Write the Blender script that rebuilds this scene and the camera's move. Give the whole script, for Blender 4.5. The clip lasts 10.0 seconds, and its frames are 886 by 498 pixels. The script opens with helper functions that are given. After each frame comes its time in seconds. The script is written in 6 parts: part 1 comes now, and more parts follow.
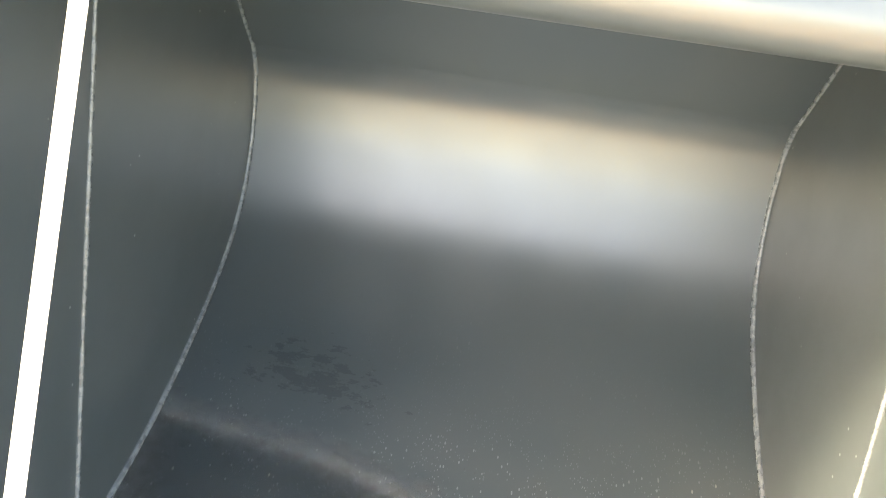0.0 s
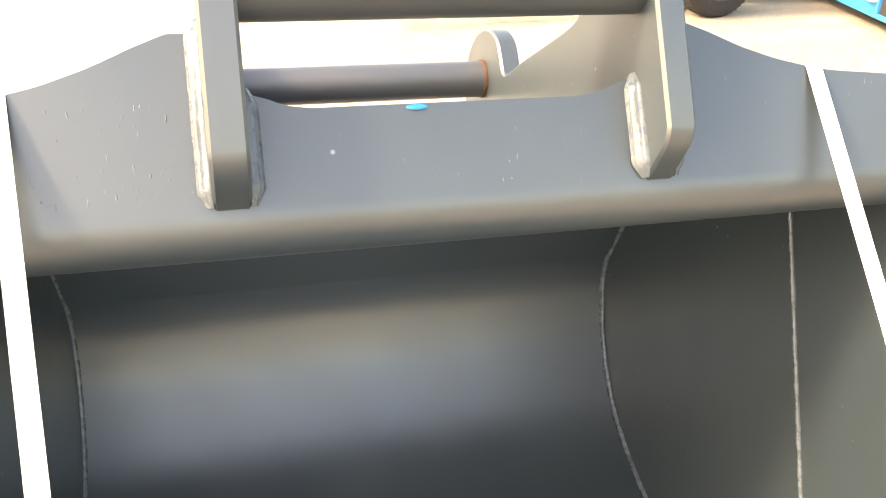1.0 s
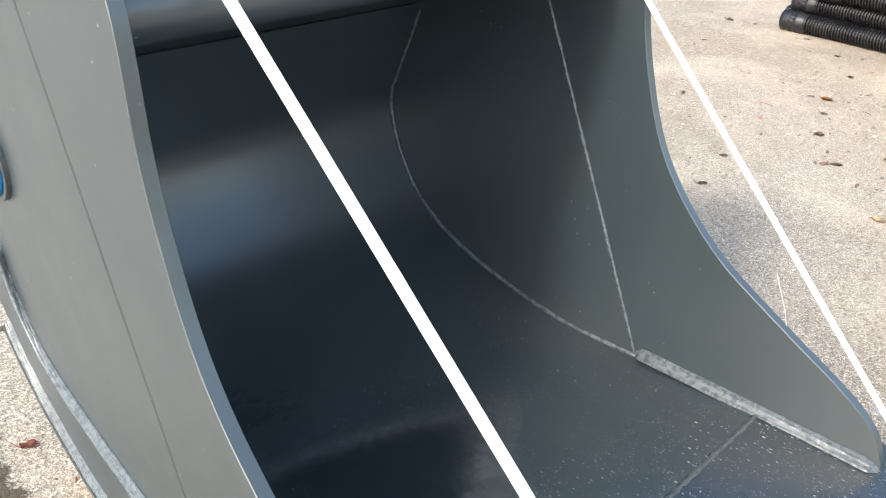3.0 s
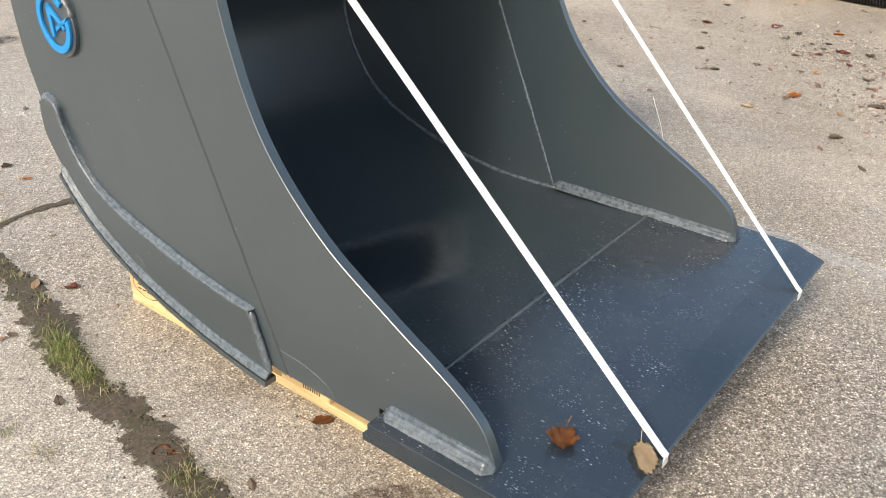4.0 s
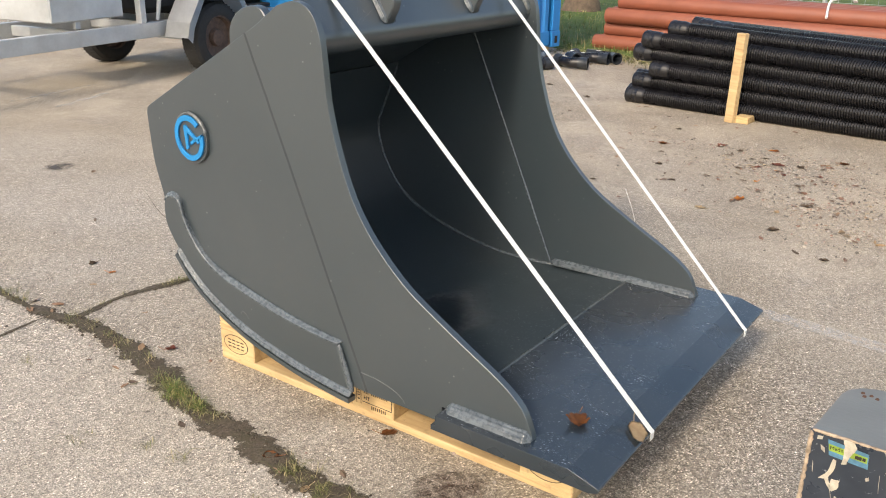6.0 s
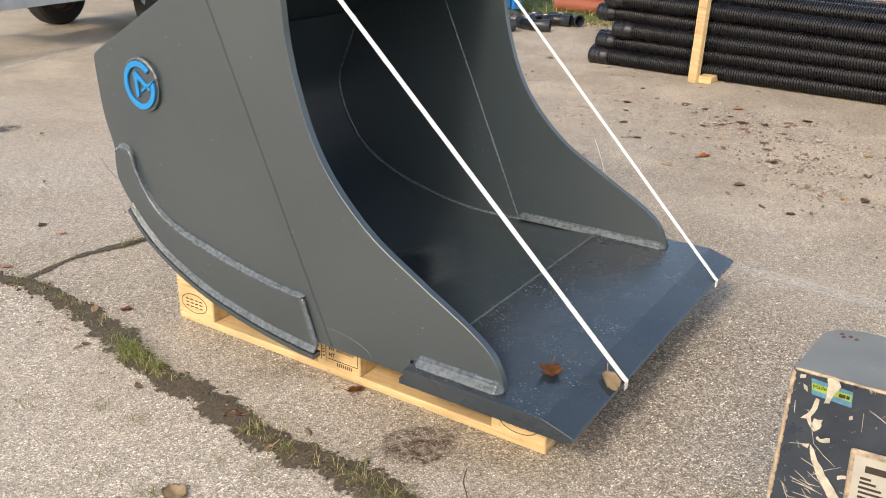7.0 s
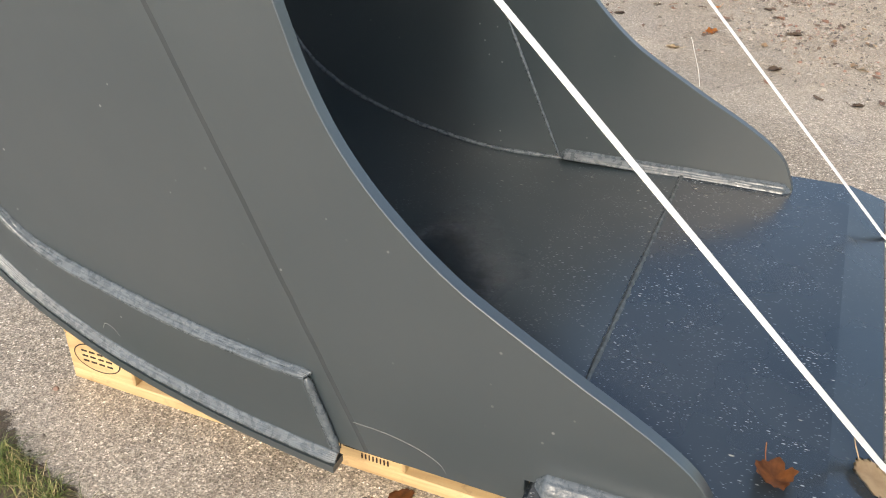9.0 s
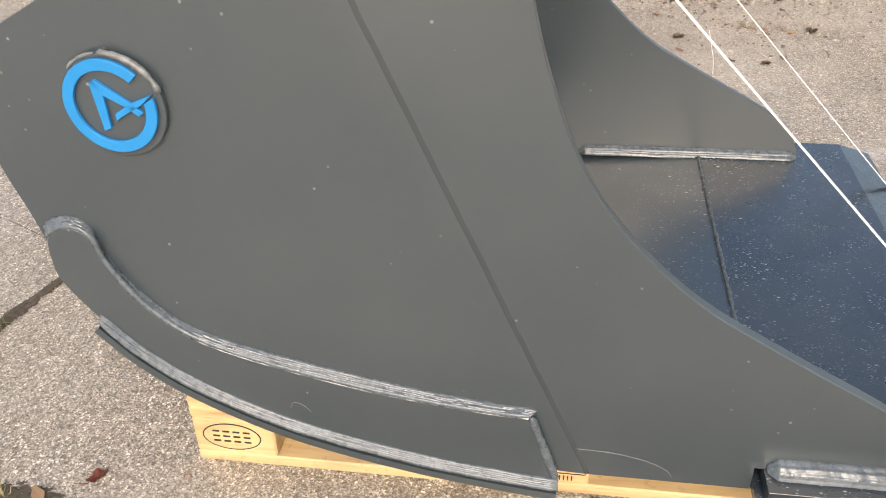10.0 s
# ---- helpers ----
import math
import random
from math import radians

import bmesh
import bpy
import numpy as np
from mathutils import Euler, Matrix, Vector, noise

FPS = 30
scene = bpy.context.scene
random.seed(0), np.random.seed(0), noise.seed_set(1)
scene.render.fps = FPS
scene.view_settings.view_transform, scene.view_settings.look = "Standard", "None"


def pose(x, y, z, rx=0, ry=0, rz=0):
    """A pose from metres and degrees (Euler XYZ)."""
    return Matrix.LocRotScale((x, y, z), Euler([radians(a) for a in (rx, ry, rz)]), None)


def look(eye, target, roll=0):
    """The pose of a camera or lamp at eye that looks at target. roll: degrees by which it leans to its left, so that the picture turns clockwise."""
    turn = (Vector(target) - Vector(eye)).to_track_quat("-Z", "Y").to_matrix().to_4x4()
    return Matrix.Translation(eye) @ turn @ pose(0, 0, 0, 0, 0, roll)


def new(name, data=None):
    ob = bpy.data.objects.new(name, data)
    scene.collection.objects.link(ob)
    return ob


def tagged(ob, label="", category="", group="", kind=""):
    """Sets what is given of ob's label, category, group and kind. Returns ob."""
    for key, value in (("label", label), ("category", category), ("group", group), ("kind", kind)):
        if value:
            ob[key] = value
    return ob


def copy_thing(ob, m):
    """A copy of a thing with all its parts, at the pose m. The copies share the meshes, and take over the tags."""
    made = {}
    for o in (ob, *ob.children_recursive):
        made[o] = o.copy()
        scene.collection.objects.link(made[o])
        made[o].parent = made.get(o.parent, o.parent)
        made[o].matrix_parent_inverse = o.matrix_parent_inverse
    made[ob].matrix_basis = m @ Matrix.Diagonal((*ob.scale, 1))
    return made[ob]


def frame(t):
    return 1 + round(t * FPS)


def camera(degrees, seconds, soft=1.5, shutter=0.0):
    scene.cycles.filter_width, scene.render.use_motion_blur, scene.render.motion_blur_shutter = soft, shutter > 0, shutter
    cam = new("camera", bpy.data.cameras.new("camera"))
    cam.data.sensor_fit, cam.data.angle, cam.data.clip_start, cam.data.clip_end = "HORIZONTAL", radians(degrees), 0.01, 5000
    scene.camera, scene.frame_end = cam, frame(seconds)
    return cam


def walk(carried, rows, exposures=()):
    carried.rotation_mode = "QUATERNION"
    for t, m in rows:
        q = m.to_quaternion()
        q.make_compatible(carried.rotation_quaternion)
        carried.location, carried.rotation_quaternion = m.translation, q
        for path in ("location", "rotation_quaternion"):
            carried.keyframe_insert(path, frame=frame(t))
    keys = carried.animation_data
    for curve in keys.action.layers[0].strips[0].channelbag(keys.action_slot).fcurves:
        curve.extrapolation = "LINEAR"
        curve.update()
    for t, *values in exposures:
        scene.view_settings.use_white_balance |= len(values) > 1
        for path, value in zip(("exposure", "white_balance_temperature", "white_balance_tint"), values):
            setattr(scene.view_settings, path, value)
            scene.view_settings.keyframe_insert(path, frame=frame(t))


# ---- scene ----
cam = camera(54.0, 10.0, soft=1.0)
PATH = [
    (0, (1.212, 0.425, 1.283), (-0.320, 0.282, 0.024), 6.1),
    (0.5, (1.221, 0.268, 1.306), (-0.445, 0.500, 0.218), 2.2),
    (0.8, (1.198, 0.216, 1.321), (-0.499, 0.612, 0.338), 2.0),
    (1, (1.162, 0.193, 1.330), (-0.563, 0.682, 0.371), 2.6),
    (1.3, (1.131, 0.130, 1.313), (-0.570, 0.801, 0.503), 2.8),
    (1.5, (1.099, 0.072, 1.319), (-0.552, 0.905, 0.479), 3.3),
    (1.8, (1.104, -0.050, 1.323), (-0.398, 0.977, 0.493), 2.1),
    (2, (1.130, -0.118, 1.325), (-0.311, 1.029, 0.461), 2.3),
    (2.3, (1.186, -0.200, 1.300), (-0.143, 1.011, 0.423), 2.8),
    (2.5, (1.236, -0.279, 1.292), (-0.076, 0.981, 0.370), 2.9),
    (3, (1.371, -0.495, 1.223), (0.141, 0.809, 0.261), 2.3),
    (3.2, (1.430, -0.602, 1.182), (0.250, 0.732, 0.230), 2.1),
    (4.3, (1.771, -1.087, 1.161), (0.721, 0.307, 0.184), 1.2),
    (4.5, (1.815, -1.16, 1.161), (0.75, 0.251, 0.225), 1.1),
    (5, (1.88, -1.402, 1.172), (0.8, 0.066, 0.349), 1.1),
    (5.5, (1.922, -1.546, 1.239), (0.833, -0.035, 0.509), 1.1),
    (5.7, (1.922, -1.555, 1.254), (0.831, -0.032, 0.55), 1.1),
    (6.8, (1.917, -1.567, 1.241), (0.887, -0.012, 0.518), 1.1),
    (7, (1.883, -1.523, 1.175), (0.885, 0.034, 0.414), 1.2),
    (7.5, (1.721, -1.291, 1.045), (0.803, 0.258, 0.175), 1.7),
    (8, (1.542, -1.11, 0.993), (0.693, 0.443, 0.062), 1.8),
    (8.5, (1.359, -0.986, 0.995), (0.573, 0.573, 0.018), 1.1),
    (9, (1.123, -0.887, 1.015), (0.43, 0.687, -0.006), -0.1),
    (9.5, (0.888, -0.933, 1.043), (0.36, 0.679, -0.017), -1.2),
    (10, (0.601, -1.02, 1.126), (0.338, 0.641, 0.042), -1.6),
]
walk(cam, [(t, look(eye, target, roll)) for t, eye, target, roll in PATH],
     exposures=[(0.0, 4.3, 12000, 13), (0.5, 3.85, 11500, 16), (1.0, 2.9, 10200, 15), (1.5, 2.1, 9200, 17), (2.0, 1.85, 7900, 11), (2.5, 1.85, 7100, 8), (3.0, 1.8, 6900, 7), (4.4, 1.07, 7300, 9), (8.0, 1.02, 7500, 11), (9.0, 1.08, 7300, 10), (10.0, 1.13, 7400, 13)])

# world and sun: thin high cloud, low autumn sun from the open side of the yard
world = bpy.data.worlds.new("world")
scene.world = world
world.use_nodes = True
_nt = world.node_tree
_sky = _nt.nodes.new("ShaderNodeTexSky")
_sky.sky_type = "NISHITA"
_sky.sun_disc = False
SUN = Vector((0.13, -1.25, 1.0)).normalized()
_sky.sun_elevation = math.asin(SUN.z)
_sky.sun_rotation = math.atan2(SUN.x, SUN.y)
_sky.air_density, _sky.dust_density, _sky.ozone_density = 1.0, 2.5, 1.0
_nt.nodes["Background"].inputs["Strength"].default_value = 0.15
_nt.links.new(_sky.outputs[0], _nt.nodes["Background"].inputs["Color"])
_lamp = bpy.data.lights.new("sun", "SUN")
_lamp.energy, _lamp.angle, _lamp.color = 1.2, radians(8.0), (1.0, 0.96, 0.90)
sun = new("sun", _lamp)
sun.matrix_world = look(SUN * 50, (0, 0, 0))


# ---- mesh helpers ----
def part(name, bm, material, parent=None, label="", smooth=None):
    """One mesh object from a bmesh; under parent if there is one."""
    me = bpy.data.meshes.new(name)
    bmesh.ops.recalc_face_normals(bm, faces=bm.faces)
    if smooth is not None:
        for f in bm.faces:
            f.smooth = True
        for e in bm.edges:
            e.smooth = len(e.link_faces) == 2 and e.calc_face_angle(3.0) < radians(smooth)
    bm.to_mesh(me)
    bm.free()
    if material:
        me.materials.append(material)
    ob = new(name, me)
    if parent:
        ob.parent = parent
    if label:
        tagged(ob, label)
    return ob


def thing(name, label, category, loc=(0, 0, 0), turn=0.0, group="", kind=""):
    ob = new(name)
    ob.empty_display_size = 0.1
    ob.matrix_basis = pose(*loc, 0, 0, turn)
    return tagged(ob, label, category, group, kind)


def curve(pts, steps=6):
    """Catmull-Rom points through pts."""
    out = []
    p = [Vector(q) for q in pts]
    p = [2 * p[0] - p[1], *p, 2 * p[-1] - p[-2]]
    for i in range(1, len(p) - 2):
        a, b, c, d = p[i - 1:i + 3]
        for k in range(steps):
            t = k / steps
            out.append(0.5 * (2 * b + (c - a) * t + (2 * a - 5 * b + 4 * c - d) * t * t + (3 * b - a - 3 * c + d) * t ** 3))
    return out + [p[-2]]


def clean(pts, gap=0.002):
    out = []
    for q in pts:
        if not out or (q - out[-1]).length > gap:
            out.append(q)
    if (out[0] - out[-1]).length < gap:
        out.pop()
    return out


def bevel(bm, width, segments=2, limit=30):
    es = [e for e in bm.edges if len(e.link_faces) == 2 and e.calc_face_angle(0) > radians(limit)]
    bmesh.ops.bevel(bm, geom=es, offset=width, segments=segments, affect="EDGES", profile=0.5, clamp_overlap=True)
    return bm


def plate(outline, y0, y1, edge=0.0015, limit=50):
    """A plate whose outline lies in x-z, from y0 to y1, its rims broken."""
    bm = bmesh.new()
    pts = clean([Vector((q[0], q[1])) for q in outline])
    a = [bm.verts.new((q.x, y0, q.y)) for q in pts]
    b = [bm.verts.new((q.x, y1, q.y)) for q in pts]
    bm.faces.new(a)
    bm.faces.new(b[::-1])
    for i in range(len(pts)):
        j = (i + 1) % len(pts)
        bm.faces.new((a[i], b[i], b[j], a[j]))
    bmesh.ops.recalc_face_normals(bm, faces=bm.faces)
    if edge:
        es = [e for e in bm.edges if abs(e.verts[0].co.y - e.verts[1].co.y) < 1e-5]
        bmesh.ops.bevel(bm, geom=es, offset=edge, segments=1, affect="EDGES", clamp_overlap=True)
    return bm


def sheet(line, y0, y1, thick, side=1.0):
    """A bent sheet: the line in x-z carried from y0 to y1, with thickness to one side."""
    pts = [Vector((q[0], q[1])) for q in line]
    off = []
    for i, q in enumerate(pts):
        d = (pts[min(i + 1, len(pts) - 1)] - pts[max(i - 1, 0)]).normalized()
        off.append(q + Vector((-d.y, d.x)) * thick * side)
    bm = bmesh.new()
    ring = pts + off[::-1]
    a = [bm.verts.new((q.x, y0, q.y)) for q in ring]
    b = [bm.verts.new((q.x, y1, q.y)) for q in ring]
    n, m = len(pts), len(ring)
    for i in range(m):
        j = (i + 1) % m
        bm.faces.new((a[i], b[i], b[j], a[j]))
    for i in range(n - 1):
        bm.faces.new((a[i], a[i + 1], a[m - 2 - i], a[m - 1 - i]))
        bm.faces.new((b[i], b[i + 1], b[m - 2 - i], b[m - 1 - i]))
    return bm


def box(bm, x0, x1, y0, y1, z0, z1, m=None):
    mat = Matrix.Translation(((x0 + x1) / 2, (y0 + y1) / 2, (z0 + z1) / 2)) @ Matrix.Diagonal((x1 - x0, y1 - y0, z1 - z0, 1))
    return bmesh.ops.create_cube(bm, size=1, matrix=(m @ mat if m else mat))["verts"]


def bar(size, edge=0.003, segments=1):
    """A bevelled block round the origin, standing on z = 0."""
    bm = bmesh.new()
    box(bm, -size[0] / 2, size[0] / 2, -size[1] / 2, size[1] / 2, 0, size[2])
    return bevel(bm, edge, segments)


def tube(path, radius, sides=12, caps=True, bm=None):
    """A round bar along path; radius may be a list."""
    bm = bm or bmesh.new()
    p = [Vector(q) for q in path]
    r = radius if isinstance(radius, (list, tuple)) else [radius] * len(p)
    rings, ref = [], None
    for i, q in enumerate(p):
        d = (p[min(i + 1, len(p) - 1)] - p[max(i - 1, 0)]).normalized()
        if ref is None:
            ref = d.cross(Vector((0, 0, 1)) if abs(d.z) < 0.9 else Vector((1, 0, 0))).normalized()
        ref = (ref - d * ref.dot(d)).normalized()
        up = d.cross(ref)
        rings.append([bm.verts.new(q + (ref * math.cos(a) + up * math.sin(a)) * r[i]) for a in (2 * math.pi * k / sides for k in range(sides))])
    for a, b in zip(rings, rings[1:]):
        for k in range(sides):
            bm.faces.new((a[k], a[(k + 1) % sides], b[(k + 1) % sides], b[k]))
    if caps:
        bm.faces.new(rings[0])
        bm.faces.new(rings[-1][::-1])
    return bm


def pipe_hollow(length, outer, inner, sides=24, edge=0.002):
    """A hollow round tube along +x from the origin."""
    bm = bmesh.new()
    prof = [(0, inner), (0, outer), (length, outer), (length, inner)]
    rings = [[bm.verts.new((x, r * math.cos(a), r * math.sin(a))) for a in (2 * math.pi * k / sides for k in range(sides))] for x, r in prof]
    for i in range(4):
        a, b = rings[i], rings[(i + 1) % 4]
        for k in range(sides):
            bm.faces.new((a[k], a[(k + 1) % sides], b[(k + 1) % sides], b[k]))
    return bm


def lathe(prof, sides=24, bm=None, m=None):
    """Profile of (along, radius) round the x axis."""
    bm = bm or bmesh.new()
    rings = []
    for x, r in prof:
        if r < 1e-5:
            v = Vector((x, 0, 0))
            rings.append([bm.verts.new(m @ v if m else v)])
        else:
            ring = []
            for k in range(sides):
                a = 2 * math.pi * k / sides
                v = Vector((x, r * math.cos(a), r * math.sin(a)))
                ring.append(bm.verts.new(m @ v if m else v))
            rings.append(ring)
    for a, b in zip(rings, rings[1:]):
        for k in range(sides):
            j = (k + 1) % sides
            if len(a) == 1 and len(b) > 1:
                bm.faces.new((a[0], b[j], b[k]))
            elif len(b) == 1 and len(a) > 1:
                bm.faces.new((a[k], a[j], b[0]))
            elif len(a) > 1:
                bm.faces.new((a[k], a[j], b[j], b[k]))
    return bm


# ---- materials ----
class Nodes:
    """Shorthand for building a node material."""

    def __init__(self, name):
        self.mat = bpy.data.materials.new(name)
        self.mat.use_nodes = True
        self.tree = self.mat.node_tree
        self.bsdf = self.tree.nodes["Principled BSDF"]
        self.obj = self.tree.nodes.new("ShaderNodeTexCoord").outputs["Object"]

    def node(self, kind, **values):
        n = self.tree.nodes.new(kind)
        for key, v in values.items():
            sock = n.inputs[key.replace("_", " ")]
            if isinstance(v, bpy.types.NodeSocket):
                self.tree.links.new(v, sock)
            else:
                sock.default_value = v
        return n

    def noise(self, scale, detail=4.0, rough=0.55, at=None, distort=0.0):
        n = self.node("ShaderNodeTexNoise", Vector=at or self.obj, Scale=scale, Detail=detail, Roughness=rough, Distortion=distort)
        return n.outputs["Fac"]

    def ramp(self, fac, *stops):
        n = self.node("ShaderNodeValToRGB", Fac=fac)
        el = n.color_ramp.elements
        while len(el) < len(stops):
            el.new(0.5)
        for e, (at, c) in zip(el, stops):
            e.position = at
            e.color = (c, c, c, 1) if isinstance(c, (int, float)) else (*c, 1)
        return n.outputs["Color"]

    def mix(self, fac, a, b, mode="MIX"):
        n = self.tree.nodes.new("ShaderNodeMix")
        n.data_type, n.blend_type = "RGBA", mode
        for i, v in ((0, fac), (6, a), (7, b)):
            if isinstance(v, bpy.types.NodeSocket):
                self.tree.links.new(v, n.inputs[i])
            elif i == 0:
                n.inputs[0].default_value = v
            else:
                n.inputs[i].default_value = (*v, 1)
        return n.outputs[2]

    def math(self, op, a, b=0.0):
        n = self.tree.nodes.new("ShaderNodeMath")
        n.operation = op
        for i, v in enumerate((a, b)):
            if isinstance(v, bpy.types.NodeSocket):
                self.tree.links.new(v, n.inputs[i])
            else:
                n.inputs[i].default_value = v
        return n.outputs[0]

    def bump(self, height, strength, distance, prior=None):
        n = self.node("ShaderNodeBump", Height=height, Strength=strength, Distance=distance)
        if prior:
            self.tree.links.new(prior, n.inputs["Normal"])
        return n.outputs["Normal"]

    def mapped(self, scale=(1, 1, 1), turn=(0, 0, 0)):
        n = self.node("ShaderNodeMapping", Vector=self.obj, Scale=scale, Rotation=turn)
        return n.outputs["Vector"]

    def set(self, **values):
        for key, v in values.items():
            sock = self.bsdf.inputs[key.replace("_", " ")]
            if isinstance(v, bpy.types.NodeSocket):
                self.tree.links.new(v, sock)
            elif isinstance(v, tuple):
                sock.default_value = (*v, 1) if len(v) == 3 else v
            else:
                sock.default_value = v
        return self.mat


def paint_material(name, base, rough=0.42, specks=1.0):
    """Satin sprayed paint with orange peel, faint dust and small pale chips."""
    n = Nodes(name)
    dust = n.ramp(n.noise(2.3, 5), (0.35, 0.0), (0.75, 1.0))
    col = n.mix(n.math("MULTIPLY", dust, 0.05), base, (0.22, 0.21, 0.19))
    fine = n.noise(60, 3)
    col = n.mix(n.math("MULTIPLY", fine, 0.05), col, (0.12, 0.12, 0.12))
    vor = n.node("ShaderNodeTexVoronoi", Vector=n.obj, Scale=34.0)
    spot = n.ramp(vor.outputs["Distance"], (0.0, 1.0), (0.05, 1.0), (0.085, 0.0))
    pick = n.ramp(n.noise(7.0, 2), (0.52, 0.0), (0.60, 1.0))
    col = n.mix(n.math("MULTIPLY", n.math("MULTIPLY", spot, pick), 0.55 * specks), col, (0.42, 0.42, 0.40))
    wave = n.bump(n.noise(9, 2), 0.05, 0.004)
    r = n.ramp(n.noise(5.0, 4), (0.3, rough - 0.05), (0.7, rough + 0.07))
    return n.set(Base_Color=col, Roughness=r, Normal=wave, Specular_IOR_Level=0.9, IOR=1.66)


def plain_material(name, base, rough=0.5, metal=0.0, vary=0.25, scale=8.0, bump=0.0, bump_scale=80.0):
    n = Nodes(name)
    dark = tuple(c * (1 - vary) for c in base)
    pale = tuple(min(1, c * (1 + vary)) for c in base)
    col = n.mix(n.ramp(n.noise(scale, 6, 0.65), (0.3, 0.0), (0.7, 1.0)), dark, pale)
    col = n.mix(n.math("MULTIPLY", n.noise(scale * 12, 3), 0.3), col, dark)
    n.set(Base_Color=col, Metallic=metal, Roughness=n.ramp(n.noise(scale * 2, 4), (0.3, max(rough - 0.08, 0.02)), (0.7, min(rough + 0.08, 1))))
    if bump:
        n.set(Normal=n.bump(n.noise(bump_scale, 4), bump, 0.003))
    return n.mat


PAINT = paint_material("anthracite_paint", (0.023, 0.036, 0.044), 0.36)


def flecked_material(name, base, rough):
    """A darker-based copy of the paint, with what rain, dust and grit left: pale flecks, dark grains and dried runs."""
    n = Nodes(name)
    sep = n.node("ShaderNodeSeparateXYZ", Vector=n.obj)
    lying = n.ramp(n.math("MULTIPLY", sep.outputs["Z"], 2.0), (0.40, 1.0), (0.54, 0.0))
    front = n.ramp(sep.outputs["X"], (0.66, 0.5), (0.90, 1.0))
    up = n.node("ShaderNodeSeparateXYZ", Vector=n.tree.nodes.new("ShaderNodeNewGeometry").outputs["Normal"]).outputs["Z"]
    lying = n.math("MULTIPLY", n.math("MULTIPLY", lying, front), n.ramp(up, (0.85, 0.0), (0.97, 0.3), (0.985, 1.0)))
    flat = n.mapped((1.0, 2.2, 1.0), (0, 0, 0.5))
    dust = n.ramp(n.noise(3.2, 3, 0.5), (0.25, 0.0), (0.80, 1.0))
    col = n.mix(n.math("MULTIPLY", dust, 0.08), base, (0.24, 0.24, 0.23))
    for scale, edge, tone, pick_at, much in ((24.0, 0.080, (0.24, 0.26, 0.28), 0.44, 0.6), (52.0, 0.16, (0.42, 0.44, 0.45), 0.44, 0.64), (120.0, 0.22, (0.42, 0.44, 0.45), 0.44, 0.5), (62.0, 0.18, (0.006, 0.007, 0.008), 0.52, 0.8), (24.0, 0.10, (0.50, 0.46, 0.36), 0.50, 0.8)):
        v = n.node("ShaderNodeTexVoronoi", Vector=flat, Scale=scale)
        spot = n.ramp(v.outputs["Distance"], (0.0, 1.0), (edge * 0.7, 1.0), (edge, 0.0))
        pick = n.ramp(n.noise(scale * 0.17, 3), (pick_at, 0.0), (pick_at + 0.10, 1.0))
        col = n.mix(n.math("MULTIPLY", n.math("MULTIPLY", n.math("MULTIPLY", spot, pick), lying), much), col, tone)
    r = n.ramp(n.noise(6.0, 2), (0.15, rough - 0.06), (0.85, rough + 0.10))
    return n.set(Base_Color=col, Roughness=r, Specular_IOR_Level=0.9, IOR=1.66)


# both bases are set darker than the side plates' PAINT
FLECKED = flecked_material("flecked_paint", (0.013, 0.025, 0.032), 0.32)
LIP_PAINT = flecked_material("lip_paint", (0.013, 0.022, 0.031), 0.26)
LIP_PAINT.node_tree.nodes["Principled BSDF"].inputs["IOR"].default_value = 1.5
SEAM = paint_material("ground_seam_paint", (0.016, 0.024, 0.029), 0.62, 0.0)
SEAM.node_tree.nodes["Principled BSDF"].inputs["Specular IOR Level"].default_value = 0.5
WELD = plain_material("painted_weld", (0.088, 0.106, 0.120), 0.28, 0.0, 0.32, 45.0, 0.35, 110.0)
FILLET = plain_material("painted_fillet", (0.062, 0.074, 0.076), 0.36, 0.0, 0.35, 60.0, 0.3, 130.0)
TUBE_PAINT = paint_material("tube_paint", (0.035, 0.04, 0.045), 0.42, 0.6)
RUST = plain_material("rust", (0.12, 0.05, 0.025), 0.85, 0.0, 0.4, 40.0, 0.4, 200.0)
BLUE = plain_material("sky_blue_paint", (0.0, 0.19, 0.46), 0.55, 0.0, 0.08, 20.0)
STRAP = plain_material("white_strapping", (0.80, 0.80, 0.77), 0.45, 0.0, 0.06, 30.0, 0.25, 500.0)
GLUE = plain_material("dried_glue", (0.15, 0.16, 0.16), 0.35, 0.0, 0.5, 70.0, 0.5, 160.0)
INK = plain_material("dark_ink", (0.03, 0.02, 0.015), 0.8, 0.0, 0.4, 120.0)


